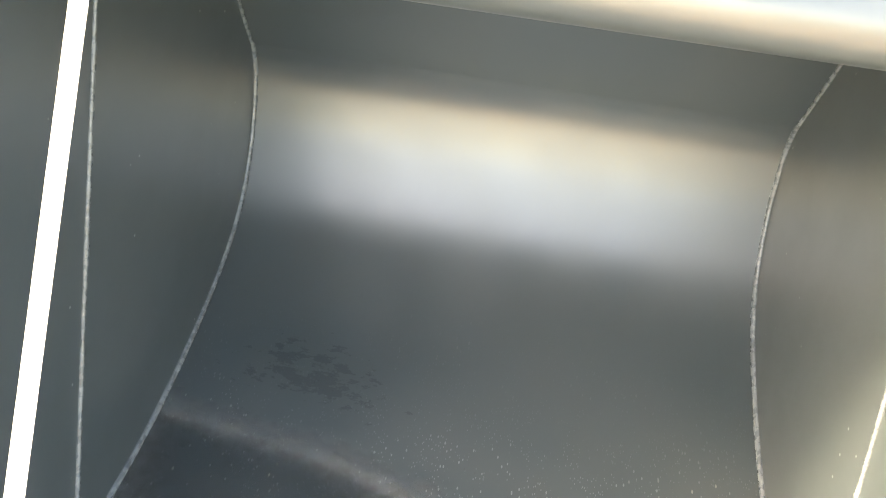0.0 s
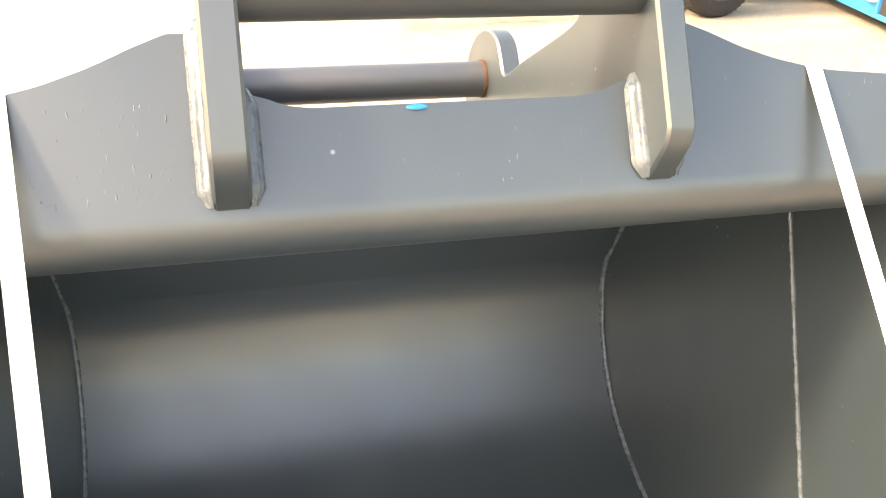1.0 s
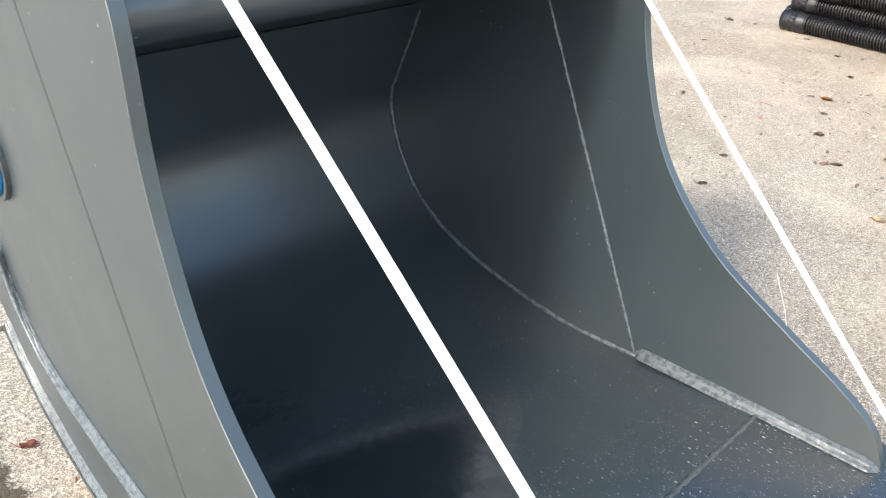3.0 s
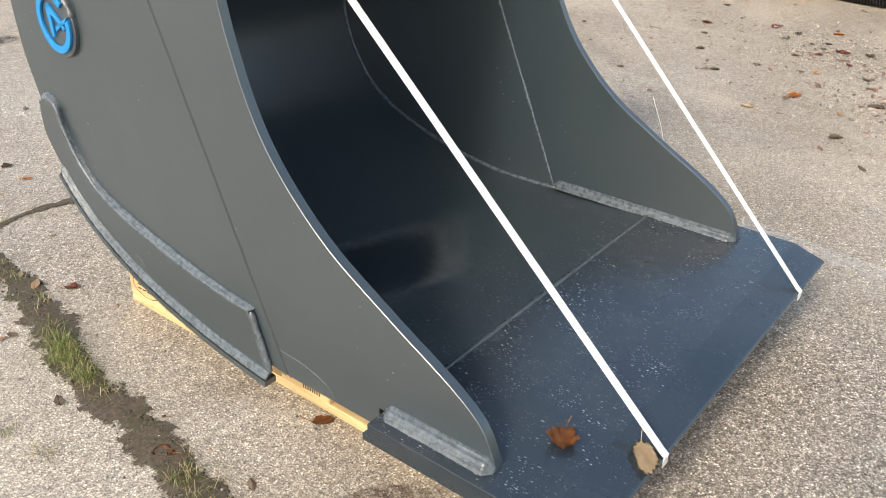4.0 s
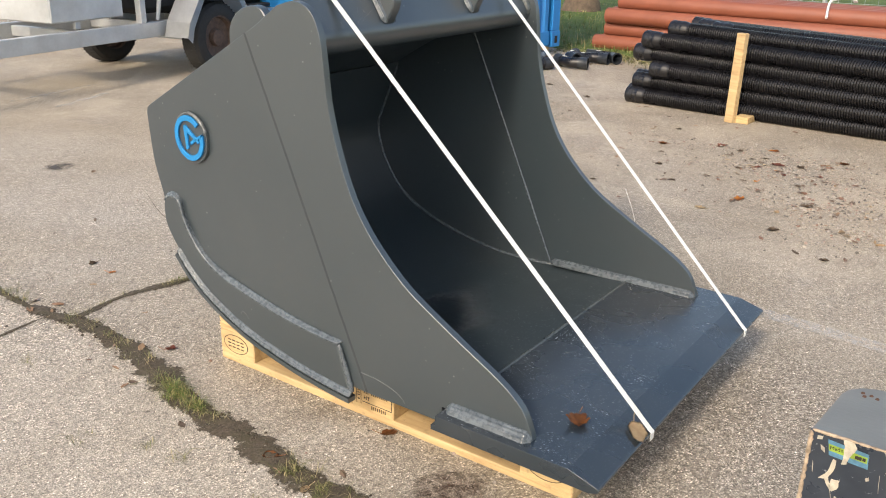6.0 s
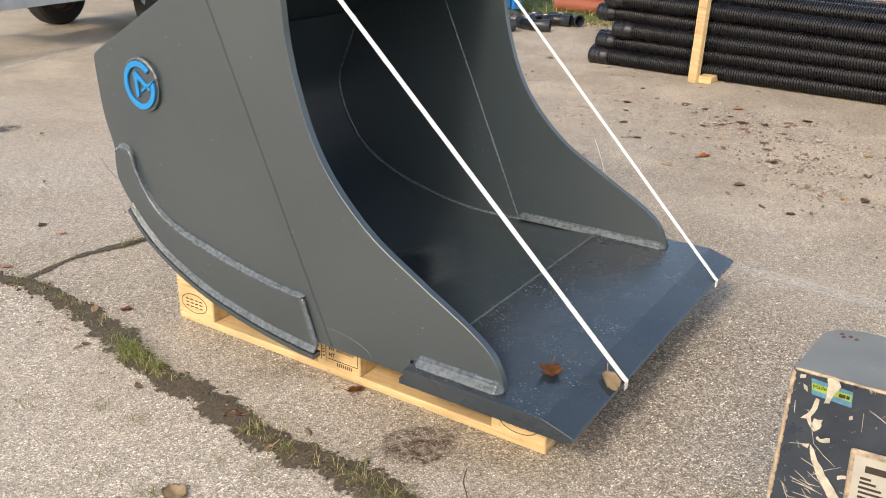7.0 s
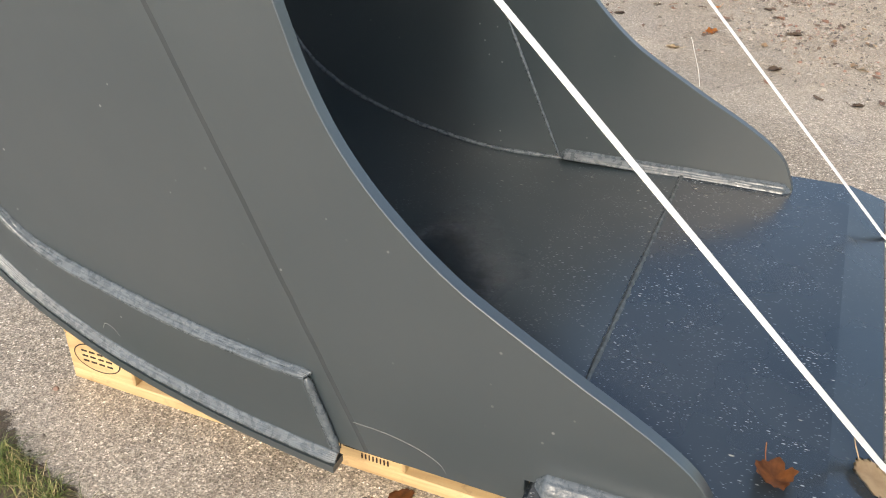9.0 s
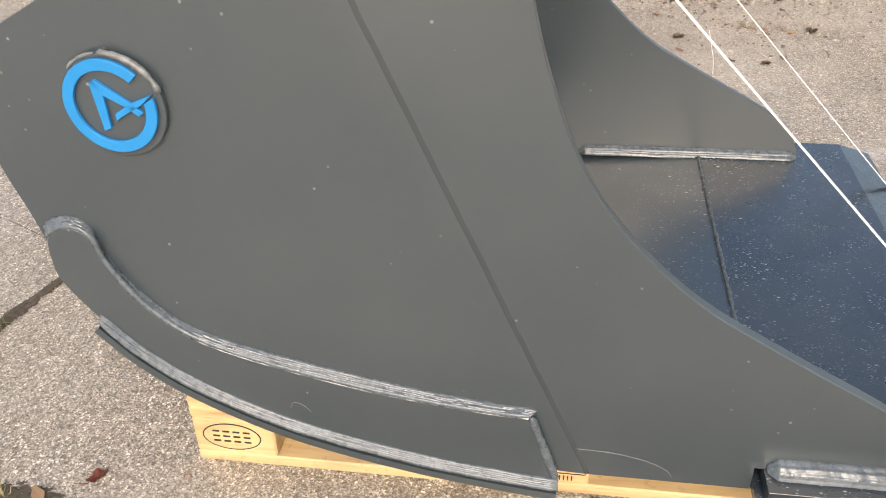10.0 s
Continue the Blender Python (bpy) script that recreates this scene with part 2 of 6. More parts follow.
def wood_material():
    n = Nodes("raw_pine")
    rnd = n.tree.nodes.new("ShaderNodeObjectInfo").outputs["Random"]
    at = n.node("ShaderNodeVectorMath", **{}).outputs[0]
    vm = at.node
    vm.operation = "ADD"
    n.tree.links.new(n.mapped((2.2, 26.0, 26.0)), vm.inputs[0])
    n.tree.links.new(n.math("MULTIPLY", rnd, 37.0), vm.inputs[1])
    grain = n.noise(2.0, 5, 0.6, at, 0.6)
    col = n.ramp(grain, (0.26, (0.30, 0.16, 0.055)), (0.42, (0.53, 0.36, 0.170)), (0.60, (0.63, 0.46, 0.235)), (0.78, (0.70, 0.53, 0.30)))
    blot = n.ramp(n.noise(6.0, 5), (0.42, 0.0), (0.72, 1.0))
    col = n.mix(n.math("MULTIPLY", blot, 0.5), col, (0.33, 0.21, 0.11))
    smut = n.ramp(n.noise(40, 4, 0.7), (0.58, 0.0), (0.72, 0.5))
    col = n.mix(smut, col, (0.20, 0.13, 0.07))
    col = n.mix(n.math("MULTIPLY", rnd, 0.30), col, (0.40, 0.29, 0.17))
    knot = n.node("ShaderNodeTexVoronoi", Vector=n.obj, Scale=5.0)
    col = n.mix(n.ramp(knot.outputs["Distance"], (0.05, 0.8), (0.10, 0.0)), col, (0.16, 0.07, 0.025))
    return n.set(Base_Color=col, Roughness=0.72, Normal=n.bump(grain, 0.35, 0.003))


WOOD = wood_material()


def asphalt_material():
    """Old pale asphalt: stones in a worn binder, bleached and stained in patches; the slab beyond the crack is paler."""
    n = Nodes("worn_asphalt")
    stones = n.node("ShaderNodeTexVoronoi", Vector=n.obj, Scale=185.0)
    fine = n.node("ShaderNodeTexVoronoi", Vector=n.obj, Scale=400.0)
    coarse = n.node("ShaderNodeTexVoronoi", Vector=n.obj, Scale=88.0)
    tint = n.ramp(stones.outputs["Color"], (0.05, (0.080, 0.069, 0.056)), (0.24, (0.25, 0.220, 0.182)), (0.50, (0.41, 0.368, 0.312)), (0.78, (0.52, 0.472, 0.405)), (0.95, (0.72, 0.68, 0.62)))
    grit = n.ramp(fine.outputs["Color"], (0.1, 0.22), (0.5, 1.0), (0.9, 1.85))
    col = n.mix(0.85, tint, grit, "MULTIPLY")
    gaps = n.ramp(stones.outputs["Distance"], (0.28, 1.05), (0.62, (0.42, 0.38, 0.34)))
    col = n.mix(0.9, col, gaps, "MULTIPLY")
    pits = n.ramp(coarse.outputs["Color"], (0.12, 0.32), (0.26, 1.0), (0.80, 1.0), (0.92, 1.35))
    col = n.mix(0.85, col, pits, "MULTIPLY")
    blot = n.ramp(n.noise(26, 5, 0.7), (0.34, 0.72), (0.66, 1.26))
    col = n.mix(0.85, col, blot, "MULTIPLY")
    sep = n.node("ShaderNodeSeparateXYZ", Vector=n.obj)
    side = n.math("ADD", n.math("MULTIPLY", sep.outputs["X"], 0.093), sep.outputs["Y"])
    side = n.math("ADD", side, n.math("MULTIPLY", n.noise(9, 4), 0.08))
    slab = n.ramp(n.math("ADD", side, 0.7), (0.47, 1.0), (0.53, 0.0))
    col = n.mix(n.math("MULTIPLY", slab, 0.9), col, n.mix(1.0, n.mix(0.15, col, (0.62, 0.59, 0.54)), (1.16, 1.15, 1.13), "MULTIPLY"))
    earth = n.math("MULTIPLY", n.math("SUBTRACT", 1.0, slab), n.ramp(n.noise(1.9, 6, 0.65), (0.30, 0.30), (0.65, 0.75)))
    col = n.mix(earth, col, n.mix(0.5, col, (0.36, 0.305, 0.23)))
    big = n.noise(0.55, 6, 0.6)
    col = n.mix(n.ramp(big, (0.40, 0.0), (0.62, 0.75)), col, n.mix(0.5, col, (0.46, 0.435, 0.40)))
    brown = n.ramp(n.noise(1.4, 6, 0.65), (0.46, 0.0), (0.64, 0.6))
    col = n.mix(brown, col, n.mix(0.6, col, (0.27, 0.232, 0.178)))
    damp = n.ramp(n.noise(3.1, 6, 0.7), (0.54, 0.0), (0.70, 0.45))
    col = n.mix(damp, col, n.mix(0.5, col, (0.13, 0.115, 0.10)))
    pale = n.ramp(n.noise(2.6, 7, 0.7), (0.56, 0.0), (0.70, 0.5))
    col = n.mix(pale, col, n.mix(0.6, col, (0.54, 0.515, 0.475)))
    far = n.ramp(n.noise(0.22, 3, 0.5), (0.42, 0.0), (0.60, 0.55))
    col = n.mix(far, col, n.mix(0.55, col, (0.36, 0.305, 0.23)))
    tan = n.math("MULTIPLY", n.ramp(n.math("MULTIPLY", sep.outputs["Y"], 0.2), (0.15, 0.0), (0.30, 0.7)), n.ramp(n.noise(0.9, 5, 0.6), (0.3, 0.45), (0.6, 1.0)))
    col = n.mix(tan, col, n.mix(0.6, col, (0.30, 0.24, 0.165)))
    beyond = n.ramp(n.math("MULTIPLY", sep.outputs["Y"], 0.2), (0.20, 0.0), (0.36, 1.0))
    sand = n.math("MULTIPLY", n.ramp(n.noise(1.15, 8, 0.68, None, 0.6), (0.48, 0.0), (0.60, 0.75)), beyond)
    col = n.mix(sand, col, n.mix(0.55, col, (0.50, 0.43, 0.335)))
    wet = n.math("MULTIPLY", n.ramp(n.noise(0.75, 8, 0.7, n.mapped((1.0, 2.0, 1.0), (0, 0, 0.4)), 0.5), (0.52, 0.0), (0.66, 0.55)), beyond)
    col = n.mix(wet, col, n.mix(0.6, col, (0.155, 0.125, 0.095)))
    col = n.mix(0.65, col, n.ramp(fine.outputs["Color"], (0.08, 0.45), (0.5, 1.0), (0.92, 1.55)), "MULTIPLY")
    col = n.mix(0.6, col, n.ramp(stones.outputs["Color"], (0.05, 0.50), (0.35, 1.0), (0.7, 1.08), (0.95, 1.5)), "MULTIPLY")
    h = n.bump(stones.outputs["Distance"], 0.40, 0.004)
    h = n.bump(n.noise(240, 4, 0.6), 0.65, 0.004, h)
    h = n.bump(coarse.outputs["Distance"], 0.15, 0.005, h)
    h = n.bump(n.noise(14, 5), 0.12, 0.008, h)
    return n.set(Base_Color=col, Roughness=n.ramp(n.noise(90, 3), (0.3, 0.68), (0.7, 0.92)), Normal=h)


ASPHALT = asphalt_material()
SOIL = plain_material("damp_soil", (0.07, 0.052, 0.036), 0.9, 0.0, 0.5, 30.0, 0.9, 140.0)


# ---- ground: one sheet to the horizon ----
def build_ground():
    bm = bmesh.new()
    bmesh.ops.create_grid(bm, x_segments=60, y_segments=60, size=1)
    for v in bm.verts:
        v.co.x = math.copysign(abs(v.co.x) ** 3, v.co.x) * 900
        v.co.y = math.copysign(abs(v.co.y) ** 3, v.co.y) * 900
        v.co.z = 0.0
    tagged(part("ground", bm, ASPHALT), "pale worn asphalt yard with stones, stains and dirt", "ground", kind="structure")


build_ground()

# ---- the excavator bucket ----
YN, YF, TH = -0.105, 0.905, 0.020     # outer faces of the two side plates, and their thickness
MID = 0.40
EAR_MID = 0.394       # middle between the coupler ears
bucket = thing("excavator_bucket", "new anthracite painted excavator bucket strapped to a wooden pallet", "excavator bucket")



def HIGH(ob):
    ob["high"] = 1
    return ob


front_edge = curve([(0.410, 1.072), (0.465, 1.084), (0.512, 1.066), (0.538, 1.018), (0.548, 0.95), (0.556, 0.87), (0.571, 0.80), (0.586, 0.75), (0.603, 0.70), (0.625, 0.65),
                    (0.651, 0.605), (0.690, 0.554), (0.743, 0.500), (0.790, 0.461), (0.832, 0.433), (0.903, 0.391), (0.953, 0.362), (1.002, 0.335), (1.052, 0.305), (1.091, 0.276), (1.113, 0.250), (1.130, 0.215), (1.135, 0.200)], 4)
top_edge = curve([(0.300, 1.002), (0.335, 1.022), (0.376, 1.050), (0.410, 1.072)], 4)
back_edge = curve([(-0.155, 0.745), (-0.153, 0.68), (-0.146, 0.60), (-0.126, 0.53), (-0.113, 0.475), (-0.100, 0.42), (-0.055, 0.362), (0.0, 0.306), (0.08, 0.253),
                   (0.184, 0.207), (0.287, 0.180), (0.43, 0.158), (0.55, 0.149), (0.650, 0.147)], 5)
front_outline = [Vector((0.653, 0.147)), Vector((0.893, 0.147)), Vector((0.893, 0.189)), Vector((1.138, 0.189))] + front_edge[::-1] + top_edge[::-1]
rear_outline = [Vector((0.296, 0.999)), Vector((-0.142, 0.767)), Vector((-0.150, 0.760))] + back_edge

side_outline = front_outline + rear_outline[1:]
far_outline = [q - Vector((0.014 * min(1.0, max(0.0, (q[1] - 0.25) / 0.20)), 0.0)) if q[0] > 0.40 else q for q in side_outline]
BEND = Vector((1.0, 0.0, 0.458)).normalized()
for y0, outline in ((YN, side_outline), (YF - TH, far_outline)):
    bm = plate(outline, y0, y0 + TH, 0.001)
    bmesh.ops.bisect_plane(bm, geom=bm.verts[:] + bm.edges[:] + bm.faces[:], plane_co=(0.634, 0, 0.185), plane_no=BEND)
    part("side_plate", bm, PAINT, bucket, smooth=35)
    yo = YN if y0 == YN else YF
    seam = [Vector((0.6625 - 0.4316 * (z - 0.148), 0, z)) for z in (0.150 + 0.85 * k / 40 for k in range(41))]
    bm = tube([q + Vector((0.0016 * noise.noise(q * 23), 0, 0)) for q in seam], 0.0038, 14)
    for v in bm.verts:
        v.co.y = yo + v.co.y * 0.03
    part("seam", bm, SEAM, bucket, "flush, matt, ground-down seam in the side plate", smooth=60)

# curved shell and its flat upper part
shell_line = curve([(0.912, 0.1905), (0.84, 0.186), (0.76, 0.181), (0.64, 0.176), (0.49, 0.176), (0.36, 0.193), (0.215, 0.230), (0.092, 0.280), (0.006, 0.342), (-0.056, 0.430), (-0.087, 0.511), (-0.093, 0.558), (-0.089, 0.592)], 6)
shell_line += [Vector((-0.004, 0.795))]
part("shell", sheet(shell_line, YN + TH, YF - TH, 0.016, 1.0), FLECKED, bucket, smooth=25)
part("roof_plate", sheet([(-0.014, 0.795), (0.10, 0.862), (0.25, 0.942), (0.38, 1.012)], YN + TH, YF - TH, 0.014, 1.0), PAINT, bucket, smooth=25)


# folded front beam with its scalloped upper rim
def beam_top(y):
    d = abs(y - EAR_MID)
    prof = [(0.0, 1.101), (0.125, 1.101), (0.145, 1.104), (0.165, 1.112), (0.183, 1.114), (0.1831, 1.158), (0.235, 1.158), (0.262, 1.149), (0.295, 1.136), (0.335, 1.124), (0.384, 1.114), (0.50, 1.105)]
    for (a, za), (b, zb) in zip(prof, prof[1:]):
        if a <= d <= b:
            return za + (zb - za) * (d - a) / (b - a)
    return prof[-1][1]


def build_beam():
    bm = bmesh.new()
    r, cx, cz = 0.040, 0.442, 1.011
    arc = [(cx + r * math.cos(radians(a)), cz + r * math.sin(radians(a))) for a in range(31, -86, -10)]
    under = [(0.36, 0.972), (0.24, 0.950)]
    inner = [(0.24, 0.964), (0.36, 0.986)] + [(cx + (r - 0.015) * math.cos(radians(a)), cz + (r - 0.015) * math.sin(radians(a))) for a in range(-82, 40, 20)]
    ys = sorted({round(YN + TH + k * (YF - YN - 2 * TH) / 60, 4) for k in range(61)} | {EAR_MID + s * v for s in (-1, 1) for v in (0.1829, 0.1832, 0.150, 0.172, 0.235, 0.262)})
    cols = []
    for y in ys:
        zt = beam_top(y)
        xt = 0.4398 - (zt - 1.092) * 0.6
        sec = [(xt, zt), *arc, *under, *inner, (xt - 0.0118, zt - 0.0092)]
        cols.append([bm.verts.new((x, y, z)) for x, z in sec])
    for a, b in zip(cols, cols[1:]):
        for k in range(len(a)):
            bm.faces.new((a[k], a[(k + 1) % len(a)], b[(k + 1) % len(a)], b[k]))
    bm.faces.new(cols[0])
    bm.faces.new(cols[-1][::-1])
    HIGH(part("front_beam", bm, PAINT, bucket, smooth=30))


build_beam()

# coupler ears, front tube and rear pin
ear_top = [(0.430 + 0.0, 1.216)] + [(0.388 + 0.062 * math.cos(radians(a)), 1.205 + 0.062 * math.sin(radians(a))) for a in range(40, 181, 20)]
ear_hook = curve([(0.30, 1.165), (0.287, 1.142), (0.258, 1.118), (0.20, 1.085), (0.12, 1.040), (0.075, 1.012), (0.055, 1.006), (0.040, 1.022), (0.018, 1.042), (-0.020, 1.046),
                  (-0.066, 1.030), (-0.103, 0.994), (-0.114, 0.95), (-0.105, 0.88), (-0.085, 0.80)], 4)
ear_outline = [Vector(q) for q in ((0.464, 1.028), (0.474, 1.029), (0.479, 1.033), (0.4965, 1.064), (0.5005, 1.073), (0.5025, 1.083), (0.5020, 1.093))] + [Vector(q) for q in ear_top] + ear_hook + \
              [Vector(q) for q in ((-0.02, 0.832), (0.10, 0.902), (0.25, 0.984), (0.41, 1.062))]
EARS = ((0.185, 0.217), (0.574, 0.602))
for a, b in EARS:
    HIGH(part("coupler_ear", plate(ear_outline, a, b, 0.003), PAINT, bucket, "thick coupler ear plate with hooked rear end", smooth=35))
HIGH(part("coupler_tube", tube([(0.396, 0.217, 1.206), (0.396, 0.574, 1.206)], 0.040, 32, False), TUBE_PAINT, bucket, "dark painted cross tube", smooth=40))
HIGH(part("coupler_pin", tube([(-0.030, 0.217, 0.972), (-0.030, 0.574, 0.972)], 0.026, 28, False), TUBE_PAINT, bucket, "dark painted rear cross pin", smooth=40))
for y in (0.2175, 0.5695):
    HIGH(part("rust_ring", tube([(-0.030, y, 0.972), (-0.030, y + 0.004, 0.972)], 0.0272, 28), RUST, bucket, "thin rusty ring at the pin's end", smooth=40))

# cutting lip
bm = plate([(0.893, 0.152), (1.300, 0.152), (1.320, 0.160), (1.321, 0.167), (1.318, 0.170), (1.248, 0.191), (0.905, 0.191), (0.905, 0.165), (0.893, 0.165)], -0.150, 0.968, 0.0005)
part("cutting_lip", bm, LIP_PAINT, bucket, "thick bevelled cutting lip, scuffed", smooth=8)


# weld beads
def bead(path, width, wobble=0.15, step=0.006, seed=1, rows=1, squash=1.0):
    rnd = random.Random(seed)
    bm = bmesh.new()
    p = [Vector(q) for q in path]
    pts = []
    for a, b in zip(p, p[1:]):
        k = max(1, int((b - a).length / step))
        pts += [a.lerp(b, i / k) for i in range(k)]
    pts.append(p[-1])
    rad = [width * (1 + rnd.uniform(-wobble, wobble) * 0.4 + 0.14 * noise.noise(q * 60 + Vector((seed, 0, 0))) + 0.12 * noise.noise(q * 14 + Vector((0, seed, 0)))) for q in pts]
    rad[0] = rad[-1] = width * 0.45
    pts = [q + Vector((rnd.uniform(-1, 1), rnd.uniform(-1, 1), rnd.uniform(-1, 1))) * width * 0.06 for q in pts]
    return tube(pts, rad, 9, True, bm)


def add_bead(path, width, seed, high=False, **kw):
    ob = part("weld", bead(path, width, seed=seed, **kw), WELD, bucket, smooth=60)
    if high:
        HIGH(ob)


def add_fillet(path, a, b, size, seed, high=False, material=None, streaks=0.0):
    """A smooth fillet weld between two faces: slanting ripples, rounded ends."""
    p = []
    for q, r in zip(path, path[1:]):
        q, r = Vector(q), Vector(r)
        k = max(2, int((r - q).length / 0.0025))
        p += [q.lerp(r, i / k) for i in range(k)]
    p.append(Vector(path[-1]))
    a, b = Vector(a), Vector(b)
    bm = bmesh.new()
    rows = []
    n = len(p)
    for i, q in enumerate(p):
        w = size * (1 + 0.05 * noise.noise(q * 30 + Vector((seed, 0, 0)))) * min(1.0, 0.35 + 0.12 * min(i, n - 1 - i))
        row = [bm.verts.new(q - a * 0.002 - b * 0.002)]
        for k in range(13):
            t = k / 12
            bow = streaks * math.sin(t * 24 + 1.5 * noise.noise(q * 18)) + 0.6 * streaks * noise.noise(Vector((t * 14, seed, (q.x + q.z) * 12))) + 0.30 * math.sin(math.pi * t) + 0.004 * math.sin(i * 0.9 + t * 3.2) + 0.025 * noise.noise(q * 160 + Vector((t * 3, seed, 0)))
            row.append(bm.verts.new(q + a * w * (1 - t) + b * w * t + (a + b) * (bow - 0.16) * w * 0.55))
        rows.append(row)
    for r, s in zip(rows, rows[1:]):
        for k in range(14):
            bm.faces.new((r[k], r[(k + 1) % 14], s[(k + 1) % 14], s[k]))
    bm.faces.new(rows[0])
    bm.faces.new(rows[-1][::-1])
    ob = part("weld", bm, material or FILLET, bucket, smooth=60)
    if high:
        HIGH(ob)


V3 = lambda pts, y: [(q[0], y, q[1]) for q in pts]
for y, s in ((YN + TH, 1), (YF - TH, -1)):
    yi = y + 0.001 * s
    add_bead([(0.634, yi, 0.182), (0.50, yi, 0.478), (0.31, yi, 0.893), (0.27, yi, 0.975)], 0.0032, 3, wobble=0.6, step=0.008)
    add_bead(V3([q + Vector((0.0, 0.003)) for q in shell_line[18:-1]], yi), 0.005, 5)
    add_bead([(-0.086, yi, 0.592), (-0.010, yi, 0.78)], 0.0035, 7)
    add_fillet([(0.636, y, 0.186), (0.90, y, 0.189), (1.133, y, 0.190)], (0, s, 0), (0, 0, 1), 0.020, 11, False, WELD, 0.05)
part("seam_weld", bead([(0.912, YN + TH, 0.1890), (0.912, YF - TH, 0.1890)], 0.0050, wobble=0.7, seed=21), FILLET, bucket, "weld seam across the bucket floor", smooth=60)
for y, s in ((YN, -1), (YF, 1)):
    add_fillet([(0.908, y, 0.190), (1.137, y, 0.190)], (0, s, 0), (0, 0, 1), 0.025, 31, False, WELD, 0.05)

# outside wear plates and corner strips
wear_in = curve([(-0.108, 0.470), (-0.103, 0.497), (-0.085, 0.513), (-0.060, 0.518), (-0.036, 0.504), (-0.024, 0.462), (0.012, 0.402), (0.070, 0.350), (0.142, 0.320), (0.262, 0.292), (0.378, 0.273), (0.50, 0.262), (0.574, 0.260)], 5)
low = curve([(0.614, 0.128), (0.546, 0.133), (0.426, 0.145), (0.287, 0.170), (0.184, 0.199), (0.075, 0.247), (-0.003, 0.300), (-0.060, 0.362), (-0.103, 0.425), (-0.108, 0.470)], 5)
strip_line = curve([(0.618, 0.123), (0.546, 0.127), (0.426, 0.139), (0.287, 0.164), (0.184, 0.193), (0.075, 0.241), (-0.003, 0.294), (-0.058, 0.352)], 6)
for s, y in ((-1, YN), (1, YF)):
    a, b = sorted((y + s * 0.001, y + s * 0.013))
    part("wear_plate", plate(wear_in + low, a, b, 0.002), PAINT, bucket, "curved wear plate welded to the side", smooth=35)
    a, b = sorted((y - s * 0.004, y + s * 0.024))
    part("corner_strip", sheet(strip_line, a, b, 0.013, 1.0), PAINT, bucket, "curved wear strip along the lower corner", smooth=35)
    yo = y + s * 0.006
    for k in range(5):
        add_bead([Vector((q[0], y + s * (0.001 + 0.0020 * k), q[1])) + Vector((q[0] - 0.25, 0, q[1] - 0.1)).normalized() * (0.0100 - 0.0022 * k) for q in wear_in[5:]], 0.0046, 41 + 7 * k, wobble=0.2, step=0.012)
    add_bead(V3([(0.576, 0.258), (0.617, 0.135)], yo), 0.0065, 44)
    for k in range(5):
        add_bead(V3([q + Vector((0.002, 0.0070 + 0.0021 * k)) for q in strip_line], y + s * (0.0200 - 0.0019 * k)), 0.0046, 45 + 5 * k, wobble=0.2, step=0.012)
    # end weld of the beam on the side plate
    yi = y - s * TH
    add_fillet([(0.434, yi, 1.104), (0.476, yi, 1.034), (0.483, yi, 1.006)], (0, -s, 0), (0.857, 0, 0.514), 0.014, 51 + s, True)
for a, b in EARS:
    for y, way in ((a, -1), (b, 1)):
        outer = (y < EAR_MID) == (way < 0)
        z_top = 1.168 if outer else 1.117
        x = lambda z: 0.4415 - (z - 1.092) * 0.6
        add_fillet([(x(z_top) - 0.002, y, z_top), (x(1.034) + 0.002, y, 1.034)], (0, way, 0), (0.857, 0, 0.514), 0.0130, 61 + 3 * way, True, WELD, 0.05)

# blue dab on the beam's rim
bm = bmesh.new()
bmesh.ops.create_uvsphere(bm, u_segments=14, v_segments=8, radius=1, matrix=Matrix.Translation((0.4362, 0.364, 1.0985)) @ Matrix.Rotation(radians(31), 4, "Y") @ Matrix.Diagonal((0.0035, 0.010, 0.0012, 1)))
HIGH(part("paint_dab", bm, BLUE, bucket, "small blue paint dab", smooth=60))


